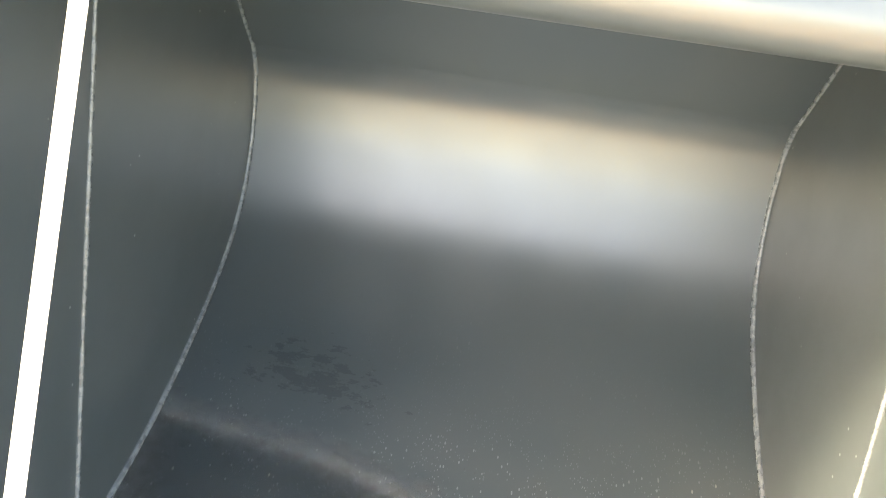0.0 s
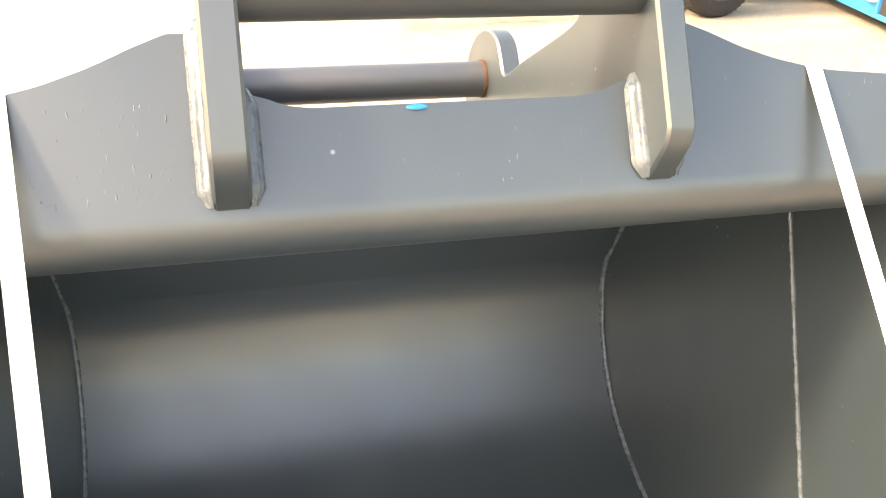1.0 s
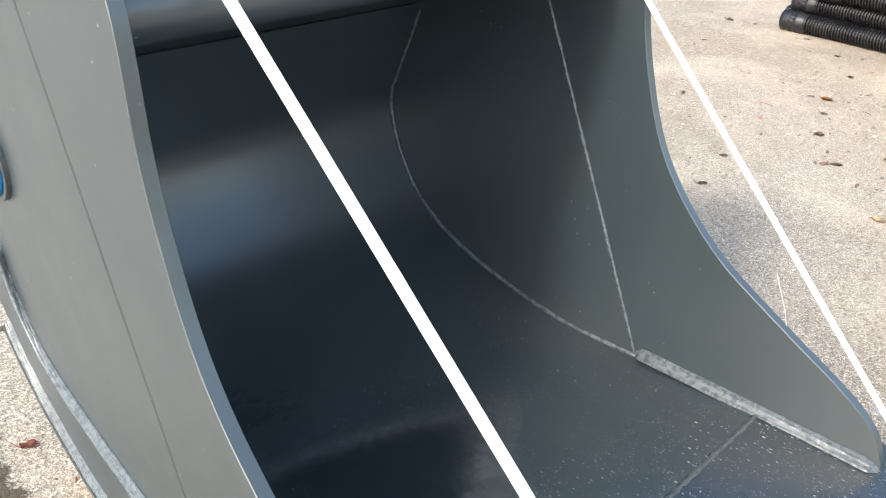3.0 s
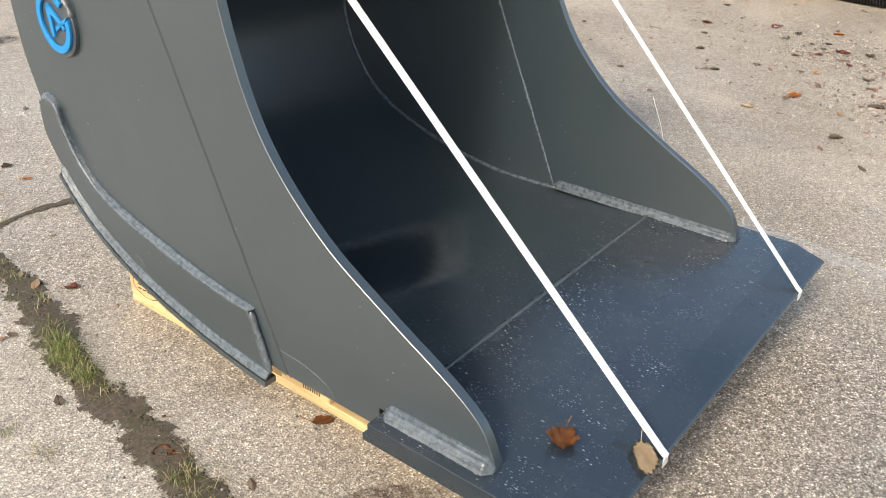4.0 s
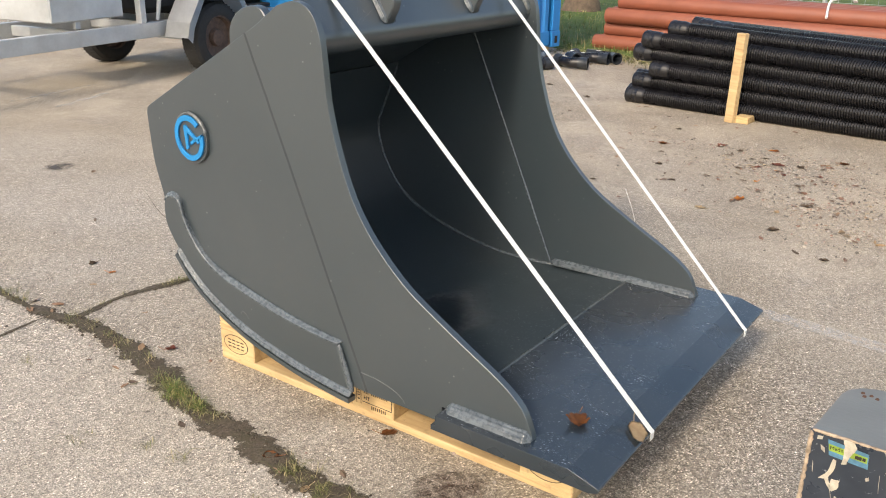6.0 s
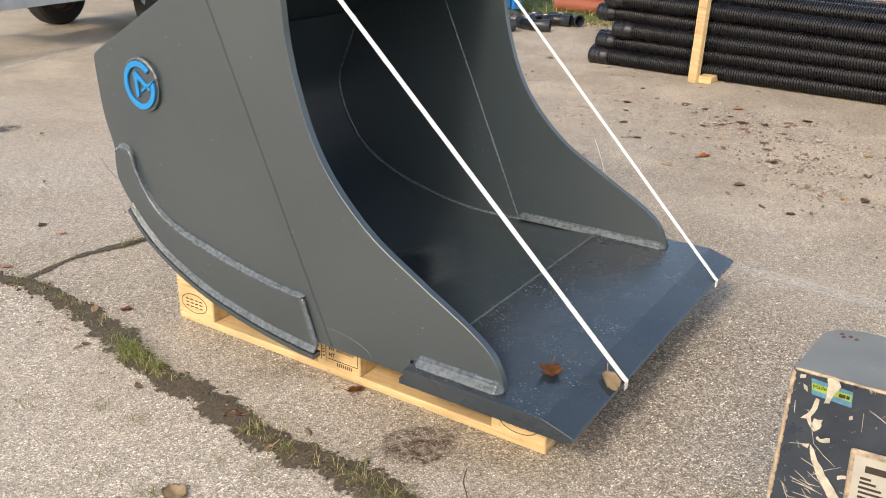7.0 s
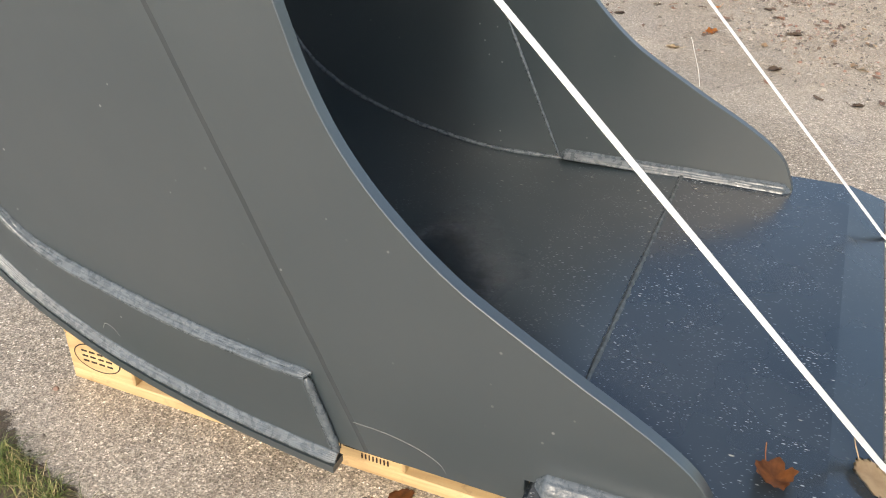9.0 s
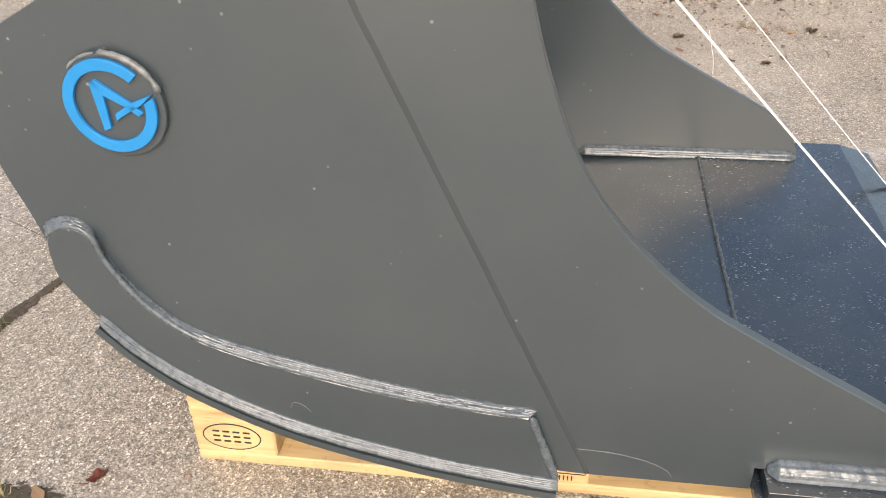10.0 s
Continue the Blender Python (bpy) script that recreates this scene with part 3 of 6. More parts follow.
# round emblem on the near side plate: open ring and an angular mark
def build_emblem():
    cx, cz, r1, r0 = 0.048, 0.7055, 0.0615, 0.0470
    bm = bmesh.new()
    bmesh.ops.create_cone(bm, cap_ends=True, segments=56, radius1=0.068, radius2=0.068, depth=0.010, matrix=Matrix.Translation((cx + 0.003, YN - 0.004, cz - 0.001)) @ Matrix.Rotation(radians(90), 4, "X"))
    base = part("emblem_disc", bevel(bm, 0.001, 1), PAINT, bucket, "raised round emblem on the side plate", smooth=35)
    ring = [(cx + r1 * math.cos(radians(a)), cz + r1 * math.sin(radians(a))) for a in range(44, 376, 6)]
    ring += [(cx + r0 * math.cos(radians(a)), cz + r0 * math.sin(radians(a))) for a in range(368, 43, -6)]
    part("emblem_ring", plate(ring, YN - 0.015, YN - 0.009, 0.0008), BLUE, base, "sky blue open ring")
    s = 0.001
    for pts in ([(-20, 29), (-13, 33), (-5, 10), (-5, -31), (-15, -35)], [(-20, 29), (-13, 33), (29, 4), (24, -3), (-6, 13)], [(59, 17), (29, 4), (5, -11), (5, -20), (26, -7), (44, 3)], [(24, -3), (31, 3), (43, -8), (36, -13)]):
        part("emblem_stroke", plate([(cx + x * s, cz + (z + 2) * s) for x, z in pts], YN - 0.0146, YN - 0.009, 0.0005), BLUE, base, "sky blue stroke")
    # whitish smeared glue along the disc's upper rim
    for a0, a1, wide, seed in ((98, 140, 0.0022, 5), (18, 96, 0.0042, 6)):
        path = [(cx + 0.003 + 0.0685 * math.cos(radians(a)), YN - 0.0085, cz - 0.001 + 0.0685 * math.sin(radians(a))) for a in range(a0, a1, 4)]
        part("glue_smear", bead(path, wide, 0.8, 0.003, seed), GLUE, base, "whitish smeared glue on the emblem's rim", smooth=60)


build_emblem()

# the beam and the coupler sit a little lower and further forward than the plates' rims
for ob in [o for o in bucket.children if o.get("high")]:
    ob.location = (0.018, 0.0, -0.018)


# behind the upright seams the side plates lean in towards the bucket's back
def draw_in(ob):
    if ob.get("high"):
        return
    for v in ob.data.vertices:
        side = v.co.y - MID
        if abs(side) > 0.40:
            seam = 0.634 - 0.458 * (v.co.z - 0.185)
            v.co.y -= math.copysign(max(0.0, seam - v.co.x) * 0.050, side)


for ob in list(bucket.children_recursive):
    draw_in(ob)
for ob in bucket.children_recursive:
    if "high" in ob:
        del ob["high"]

# dried puddle on the bucket floor, with a pale silt rim, and a few scratches
def floor_z(x):
    for a, b in zip(shell_line, shell_line[1:]):
        if b[0] <= x <= a[0]:
            return a[1] + (b[1] - a[1]) * (a[0] - x) / max(a[0] - b[0], 1e-6)
    return 0.185


def film_material(name, bands, tone, rough, wobble, scale, stretch=(1, 1, 1)):
    """A thin film that thins out towards its rim; bands give its cover over the rim measure."""
    n = Nodes(name)
    n.tree.nodes.remove(n.bsdf)
    at = n.mapped(stretch)
    rim = n.node("ShaderNodeAttribute")
    rim.attribute_name = "rim"
    edge = n.math("ADD", rim.outputs["Fac"], n.math("MULTIPLY", n.math("SUBTRACT", n.noise(scale, 7, 0.68, at), 0.5), wobble))
    fac = n.ramp(edge, *bands)
    bs = n.node("ShaderNodeBsdfPrincipled", Roughness=rough)
    col = n.mix(n.ramp(n.noise(scale * 3, 5), (0.3, 0.0), (0.7, 1.0)), tuple(c * 0.75 for c in tone), tone)
    n.tree.links.new(col, bs.inputs["Base Color"])
    m = n.node("ShaderNodeMixShader", Fac=fac)
    n.tree.links.new(n.node("ShaderNodeBsdfTransparent").outputs[0], m.inputs[1])
    n.tree.links.new(bs.outputs[0], m.inputs[2])
    n.tree.links.new(m.outputs[0], n.tree.nodes["Material Output"].inputs["Surface"])
    return n.mat


def film(name, outline, reach, lift, material, label):
    """A film lying on the bucket floor; the rim measure is 0 in its middle and 1 at its edge."""
    pts = curve([(*q, 0.0) for q in outline + outline[:1]], 8)[:-1]
    c = sum(pts, Vector()) / len(pts)
    bm = bmesh.new()
    rim = bm.verts.layers.float.new("rim")
    rings = []
    for k in (1.0, 0.92, 0.84, 0.76, 0.68, 0.6, 0.4, 0.2):
        ring = []
        for q in pts:
            v = c + (q - c) * k * reach
            vert = bm.verts.new((v.x, max(v.y, YN + TH + 0.012), floor_z(v.x) + lift))
            vert[rim] = k
            ring.append(vert)
        rings.append(ring)
    for a, b in zip(rings, rings[1:]):
        for k in range(len(a)):
            bm.faces.new((a[k], a[(k + 1) % len(a)], b[(k + 1) % len(a)], b[k]))
    bm.faces.new(rings[-1])
    part(name, bm, material, bucket, label)


PUDDLE = [(0.385, -0.09), (0.40, 0.0), (0.415, 0.11), (0.43, 0.22), (0.46, 0.33), (0.505, 0.44), (0.535, 0.485), (0.585, 0.455), (0.62, 0.405), (0.662, 0.36), (0.672, 0.30), (0.64, 0.15), (0.60, 0.0), (0.58, -0.09)]
film("silt_rim", PUDDLE, 1.5, 0.0010, film_material("dried_silt", ((0.50, 0.0), (0.64, 0.26), (0.70, 0.36), (0.80, 0.08), (0.88, 0.14), (0.96, 0.0)), (0.16, 0.167, 0.17), 0.6, 0.55, 28.0), "faint pale silt rim of a dried puddle")
film("wet_patch", PUDDLE, 1.25, 0.0016, film_material("wet_film", ((0.0, 0.26), (0.70, 0.26), (0.78, 0.18), (0.84, 0.0)), (0.009, 0.015, 0.021), 0.24, 0.75, 34.0), "dark wet patch on the bucket floor")
film("scuff", [(0.20, 0.06), (0.20, 0.18), (0.24, 0.26), (0.31, 0.31), (0.36, 0.27), (0.33, 0.12), (0.33, -0.02), (0.27, -0.02)], 1.15, 0.0012,
     film_material("dark_scuffs", ((0.26, 0.17), (0.33, 0.11), (0.38, 0.0)), (0.015, 0.017, 0.02), 0.5, 3.4, 38.0, (1.5, 0.7, 1.0)), "dark scuff marks on the bucket floor")
SCRATCH = plain_material("pale_scratch", (0.15, 0.155, 0.155), 0.5, 0.0, 0.2, 60.0)
for pts in ([(0.643, 0.198), (0.692, 0.196), (0.740, 0.186), (0.772, 0.171), (0.782, 0.157)], [(0.226, 0.246), (0.232, 0.256), (0.246, 0.252), (0.256, 0.240)]):
    y = YN - 0.0003 if pts[0][0] > 0.5 else YN - 0.0136
    part("scratch", tube([(q.x, y, q.y) for q in curve(pts, 5)], 0.0005, 5), SCRATCH, bucket, "thin pale scratch", smooth=60)
_rs = random.Random(15)
bm = bmesh.new()
for _ in range(210):
    y, s = _rs.choice((_rs.uniform(-0.06, 0.19), _rs.uniform(-0.06, 0.85))), _rs.uniform(-0.022, 0.068)
    if 0.16 < y < 0.62 and s < 0.012:
        continue
    x, z = 0.45747 + 0.514 * s, 1.07411 - 0.857 * s
    l = _rs.choice((0.0010, 0.0012, 0.0015, 0.002, 0.003, 0.005))
    tube([(x - 0.514 * l / 2, y, z + 0.857 * l / 2), (x + 0.514 * l / 2, y + _rs.uniform(-0.2, 0.2) * l, z - 0.857 * l / 2)], _rs.uniform(0.0005, 0.0010), 6, True, bm)
for _ in range(90):
    y, a = _rs.uniform(0.24, 0.56), radians(_rs.uniform(-25, 120))
    l = _rs.choice((0.001, 0.0015, 0.003, 0.006))
    q = Vector((0.414 + 0.0397 * math.cos(a), y, 1.188 + 0.0397 * math.sin(a)))
    tube([q, q + Vector((-math.sin(a) * l, _rs.uniform(-0.3, 0.3) * l, math.cos(a) * l))], _rs.uniform(0.0004, 0.0009), 4, True, bm)
tagged(part("nicked_paint", bm, plain_material("worn_paint", (0.125, 0.130, 0.132), 0.5, 0.0, 0.4, 60.0), bucket), "pale nicks and scratches in the beam's and tube's paint", kind="stuff")

# ---- strapping bands ----
def build_strap(a, b, label):
    t = thing("strapping_band", label, "strap", group="strapping bands")
    a, b = Vector(a), Vector(b)
    d = (a - b).normalized()
    n = d.cross(Vector((0, 1, 0))).normalized()
    if n.x < 0:
        n = -n
    w, h = 0.0085, 0.0006
    line = [Vector((0.34, b.y, 1.010)), Vector((0.418, b.y, 1.089)), b + Vector((-0.011, 0, -0.002)), b, b + d * 0.02, a - d * 0.01, a + Vector((0.002, 0, 0.0)), Vector((a.x - 0.010, a.y, 0.1505)), Vector((a.x - 0.12, a.y, 0.1470))]
    bm = bmesh.new()
    secs = []
    for i, q in enumerate(line):
        t0 = (line[min(i + 1, len(line) - 1)] - line[max(i - 1, 0)]).normalized()
        up = t0.cross(Vector((0, 1, 0))).normalized()
        secs.append([bm.verts.new(q + Vector((0, y, 0)) + up * z) for y, z in ((-w, -h), (w, -h), (w, h), (-w, h))])
    for p, q in zip(secs, secs[1:]):
        for k in range(4):
            bm.faces.new((p[k], p[(k + 1) % 4], q[(k + 1) % 4], q[k]))
    bm.faces.new(secs[0])
    bm.faces.new(secs[-1][::-1])
    part("band", bm, STRAP, t)
    return t


strap_a = build_strap((1.322, 0.123, 0.170), (0.4430, 0.027, 1.1012), "white polyester strapping band with a loose tail")
strap_b = build_strap((1.322, 0.794, 0.169), (0.4440, 0.767, 1.0995), "taut white polyester strapping band over the bucket")


# ---- pallet ----
def build_pallet():
    p = thing("pallet", "raw pine four-way pallet under the bucket", "pallet")
    rnd = random.Random(4)
    def board(name, x0, x1, y0, y1, z0, z1):
        bm = bmesh.new()
        box(bm, x0, x1, y0, y1, z0, z1)
        return part(name, bevel(bm, 0.003, 1), WOOD, p)
    blocks = []
    for x0, x1 in ((0.0, 0.145), (0.5275, 0.6725), (1.055, 1.2)):
        for y0, y1 in ((0.0, 0.1), (0.3275, 0.4725), (0.7, 0.8)):
            blocks.append(board("block", x0 + 0.001, x1 - 0.001, y0, y1, 0.022, 0.100))
    for y0, y1 in ((0.0, 0.1), (0.3275, 0.4725), (0.7, 0.8)):
        board("bottom_board", 0, 1.2, y0, y1, 0.0, 0.022)
    for x0, x1 in ((0.0, 0.145), (0.5275, 0.6725), (1.055, 1.2)):
        board("cross_board", x0, x1, 0.0, 0.8, 0.100, 0.122)
    for y0, y1 in ((0.0, 0.145), (0.1825, 0.2825), (0.3275, 0.4725), (0.5175, 0.6175), (0.655, 0.8)):
        board("top_board", 0, 1.2, y0, y1, 0.122, 0.144)
    return p, blocks


pallet, pallet_blocks = build_pallet()
pallet.location.y = -0.012


# ---- ground details ----
def soil_material():
    """Damp soil that thins out raggedly over the asphalt at its rim."""
    n = Nodes("damp_soil")
    n.tree.nodes.remove(n.bsdf)
    rim = n.node("ShaderNodeAttribute")
    rim.attribute_name = "rim"
    rough_edge = n.math("ADD", n.math("MULTIPLY", n.math("SUBTRACT", n.noise(14, 6, 0.7), 0.5), 2.6), n.math("MULTIPLY", n.math("SUBTRACT", n.noise(120, 4, 0.7), 0.5), 0.6))
    fac = n.ramp(n.math("ADD", rim.outputs["Fac"], rough_edge), (0.48, 0.97), (0.60, 0.75), (0.74, 0.0))
    bs = n.node("ShaderNodeBsdfPrincipled", Roughness=0.9)
    crumbs = n.node("ShaderNodeTexVoronoi", Vector=n.obj, Scale=170.0)
    col = n.ramp(n.mix(0.35, n.noise(70, 6, 0.75), crumbs.outputs["Color"]), (0.25, (0.032, 0.024, 0.016)), (0.50, (0.080, 0.061, 0.042)), (0.75, (0.135, 0.108, 0.080)), (1.0, (0.34, 0.30, 0.25)))
    col = n.mix(n.ramp(n.noise(14, 5), (0.35, 0.0), (0.7, 0.6)), col, (0.06, 0.055, 0.028))
    n.tree.links.new(col, bs.inputs["Base Color"])
    n.tree.links.new(n.bump(n.noise(90, 5, 0.7), 0.6, 0.006), bs.inputs["Normal"])
    m = n.node("ShaderNodeMixShader", Fac=fac)
    n.tree.links.new(n.node("ShaderNodeBsdfTransparent").outputs[0], m.inputs[1])
    n.tree.links.new(bs.outputs[0], m.inputs[2])
    n.tree.links.new(m.outputs[0], n.tree.nodes["Material Output"].inputs["Surface"])
    return n.mat


CRACK_SOIL = soil_material()


def ribbon(line, widths, z, seed):
    """A low strip of soil along a ground line; the rim measure is 0 in the middle and 1 at its sides."""
    rnd = random.Random(seed)
    p = curve([(*q, 0.0) for q in line], 14)
    n = len(p)
    bm = bmesh.new()
    rim = bm.verts.layers.float.new("rim")
    rows = []
    for i, q in enumerate(p):
        d = (p[min(i + 1, n - 1)] - p[max(i - 1, 0)]).normalized()
        s = Vector((-d.y, d.x, 0))
        k = i / (n - 1) * (len(widths) - 1)
        j = min(int(k), len(widths) - 2)
        w = (widths[j] + (widths[j + 1] - widths[j]) * (k - j)) * 1.15 * (1 + 0.45 * noise.noise(q * 6 + Vector((0, seed, 0))))
        row = []
        for t in (-1.0, -0.66, -0.33, 0.0, 0.33, 0.66, 1.0):
            v = bm.verts.new(q + s * w * t * (1 + 0.35 * noise.noise(q * 9 + Vector((seed, t, 0)))) + Vector((0, 0, 0.0015 + z * (1 - abs(t)) * rnd.uniform(0.3, 1.0))))
            v[rim] = abs(t)
            row.append(v)
        rows.append(row)
    for a, b in zip(rows, rows[1:]):
        for k in range(6):
            bm.faces.new((a[k], a[k + 1], b[k + 1], b[k]))
    return bm


MAIN_CRACK = [(-1.9, 0.02), (-1.04, -0.15), (-0.74, -0.163), (-0.59, -0.139), (-0.39, -0.137), (-0.13, -0.18), (0.15, -0.255), (0.38, -0.275), (0.575, -0.312), (0.73, -0.322), (0.88, -0.312), (1.05, -0.33), (1.5, -0.38), (2.4, -0.5)]
BRANCH = [(-0.60, -0.141), (-0.62, 0.0), (-0.622, 0.115), (-0.575, 0.324), (-0.50, 0.65), (-0.55, 1.2)]
BRANCH_2 = [(-0.66, -0.155), (-0.68, -0.21), (-0.664, -0.355), (-0.62, -0.7), (-0.7, -1.3)]
YARD_JOINT = [(-1.9, 0.02), (-2.8, 0.01), (-3.54, 0.09), (-4.76, 0.247), (-6.26, 0.39), (-9.0, 0.7)]
for line, widths, z, seed in ((MAIN_CRACK, [0.01, 0.018, 0.03, 0.035, 0.045, 0.055, 0.05, 0.06, 0.058, 0.05, 0.06, 0.05, 0.03, 0.02], 0.005, 3), (BRANCH, [0.024, 0.016, 0.022, 0.016, 0.008], 0.004, 5),
                              (BRANCH_2, [0.01, 0.008, 0.009, 0.005], 0.004, 8), (YARD_JOINT, [0.008, 0.014, 0.016, 0.02], 0.003, 11)):
    tagged(part("ground_crack", ribbon(line, widths, z, seed), CRACK_SOIL, smooth=60), "dark damp soil filling a crack in the asphalt", "crack", kind="structure")


def blade(bm, at, tall, lean, turn, width, rnd):
    d = Vector((math.cos(turn), math.sin(turn), 0))
    s = Vector((-d.y, d.x, 0)) * width
    mid = at + d * lean * 0.35 * tall + Vector((0, 0, tall * 0.6))
    tip = at + d * lean * tall + Vector((0, 0, tall * max(0.25, 1 - lean * 0.6)))
    a, b, c, e, t = (bm.verts.new(v) for v in (at - s, at + s, mid + s * 0.8, mid - s * 0.8, tip))
    bm.faces.new((a, b, c, e))
    bm.faces.new((e, c, t))


def grass_material(name, greens, dry):
    n = Nodes(name)
    isl = n.tree.nodes.new("ShaderNodeNewGeometry").outputs["Random Per Island"]
    col = n.ramp(isl, (0.0, greens[0]), (0.45, greens[1]), (0.62, greens[1]), (0.80, dry), (1.0, dry))
    n.set(Base_Color=col, Roughness=0.6)
    return n.mat


GRASS = grass_material("grass_blades", ((0.05, 0.08, 0.014), (0.12, 0.16, 0.03)), (0.32, 0.27, 0.12))
MOSS = grass_material("mossy_growth", ((0.09, 0.11, 0.02), (0.20, 0.20, 0.04)), (0.30, 0.24, 0.08))
DRY = grass_material("dry_grass", ((0.06, 0.075, 0.02), (0.14, 0.14, 0.045)), (0.34, 0.28, 0.14))


def tufts(line, count, spread, tall, seed, per=14, lo=0.0, hi=1.0):
    rnd = random.Random(seed)
    bm = bmesh.new()
    p = curve([(*q, 0.0) for q in line], 14)
    seats = [rnd.uniform(lo, hi) for _ in range(max(3, count // 3))]
    for _ in range(count):
        q = p[max(0, min(int((rnd.choice(seats) + rnd.gauss(0, 0.008)) * len(p)), len(p) - 1))] + Vector((rnd.gauss(0, spread), rnd.gauss(0, spread), 0.002))
        h = tall * rnd.uniform(0.5, 1.3)
        for _ in range(rnd.randint(per // 2, per)):
            blade(bm, q + Vector((rnd.gauss(0, 0.007), rnd.gauss(0, 0.007), 0)), h * rnd.uniform(0.6, 1.6), rnd.uniform(0.5, 2.2), rnd.uniform(0, 6.283), rnd.uniform(0.0004, 0.0009), rnd)
    return bm


CRACK_NEAR = MAIN_CRACK[4:12]
tagged(part("crack_grass", tufts([(0.02, -0.225), (0.10, -0.240), (0.24, -0.262)], 46, 0.013, 0.025, 21, 20), GRASS), "short green grass tufts growing from the crack", "grass", kind="stuff")
tagged(part("crack_grass", tufts(CRACK_NEAR, 105, 0.017, 0.024, 22, 11), DRY), "yellowing grass tufts growing from the crack", "grass", kind="stuff")
tagged(part("crack_grass", tufts(MAIN_CRACK[1:5], 22, 0.016, 0.030, 24, 10), DRY), "dry grass tufts in the crack", "grass", kind="stuff")
tagged(part("crack_grass", tufts(BRANCH[:4], 26, 0.008, 0.022, 25, 8), DRY), "dry grass tufts in the side crack", "grass", kind="stuff")
tagged(part("crack_grass", tufts(YARD_JOINT, 240, 0.016, 0.022, 26, 12), MOSS), "mossy green growth along the yard joint", "grass", kind="stuff")
tagged(part("crack_grass", tufts([(0.585, -0.602), (0.59, -0.600)], 3, 0.012, 0.028, 27, 10), DRY), "small dry tuft in the asphalt", "grass", kind="stuff")


for line in ([(1.08, -0.155), (1.10, -0.20), (1.135, -0.245), (1.13, -0.30), (1.15, -0.36)], [(-1.6, 0.9), (-1.2, 0.72), (-0.9, 0.75), (-0.6, 0.62)]):
    tagged(part("ground_crack", ribbon(line, [0.001, 0.0018, 0.0014, 0.001], 0.0003, 17), CRACK_SOIL, smooth=60), "hairline crack in the asphalt", "crack", kind="structure")
for k, (x, y) in enumerate(((0.33, -0.45), (0.42, -0.62), (0.60, -0.46), (0.22, -0.46), (0.70, -0.43), (-0.45, -0.40), (1.585, 0.07), (0.05, -0.55))):
    tagged(part("crack_grass", tufts([(x, y), (x + 0.02, y + 0.01)], 3, 0.010, 0.024, 60 + k, 9), DRY), "sparse dry wisp of grass in the asphalt", "grass", kind="stuff")


def patch(name, at, size, material, label, seed, z=0.0015, turn=0.0):
    """A thin ragged spill lying on the ground."""
    rnd = random.Random(seed)
    bm = bmesh.new()
    k = 48
    ring = []
    for i in range(k):
        a = 2 * math.pi * i / k
        r = 1 + 0.22 * noise.noise(Vector((math.cos(a) * 1.7, math.sin(a) * 1.7, seed))) + 0.12 * noise.noise(Vector((math.cos(a) * 6, math.sin(a) * 6, seed + 4.0)))
        x, y = math.cos(a) * size[0] * r, math.sin(a) * size[1] * r
        ring.append(bm.verts.new((at[0] + x * math.cos(turn) - y * math.sin(turn), at[1] + x * math.sin(turn) + y * math.cos(turn), z)))
    bm.faces.new(ring)
    return tagged(part(name, bm, material), label, "stain", kind="structure")


def stain_material(name, tone, amount, scale=30.0, centre=(0, 0), reach=0.1):
    """Asphalt soaked with something: fades out towards the rim of the spill."""
    n = Nodes(name)
    n.tree.nodes.remove(n.bsdf)
    a = n.node("ShaderNodeBsdfPrincipled", Roughness=0.75)
    stones = n.node("ShaderNodeTexVoronoi", Vector=n.obj, Scale=120.0)
    dark = tuple(c * 0.5 for c in tone)
    n.tree.links.new(n.mix(n.ramp(stones.outputs["Color"], (0.1, 0.0), (0.9, 1.0)), dark, tone), a.inputs["Base Color"])
    clear = n.node("ShaderNodeBsdfTransparent")
    off = n.node("ShaderNodeVectorMath")
    off.operation = "DISTANCE"
    n.tree.links.new(n.obj, off.inputs[0])
    off.inputs[1].default_value = (*centre, 0.0)
    fade = n.ramp(n.math("DIVIDE", off.outputs["Value"], reach), (0.45, 1.0), (1.0, 0.0))
    fac = n.math("MULTIPLY", n.ramp(n.noise(scale, 7, 0.75), (0.40, 0.0), (0.60, 1.0)), n.math("MULTIPLY", fade, amount))
    m = n.node("ShaderNodeMixShader", Fac=fac)
    n.tree.links.new(clear.outputs[0], m.inputs[1])
    n.tree.links.new(a.outputs[0], m.inputs[2])
    n.tree.links.new(m.outputs[0], n.tree.nodes["Material Output"].inputs["Surface"])
    return n.mat


patch("oil_stain", (0.944, -0.142), (0.095, 0.070), stain_material("brown_spill", (0.105, 0.058, 0.040), 0.82, 34.0, (0.944, -0.142), 0.112), "dark reddish brown spill soaked into the asphalt", 5, 0.0015, 0.9)
patch("oil_stain", (-2.375, 0.92), (0.085, 0.085), stain_material("dark_drip", (0.10, 0.09, 0.08), 0.9, 12.0, (-2.375, 0.92), 0.1), "round dark oil spot on the asphalt", 6)


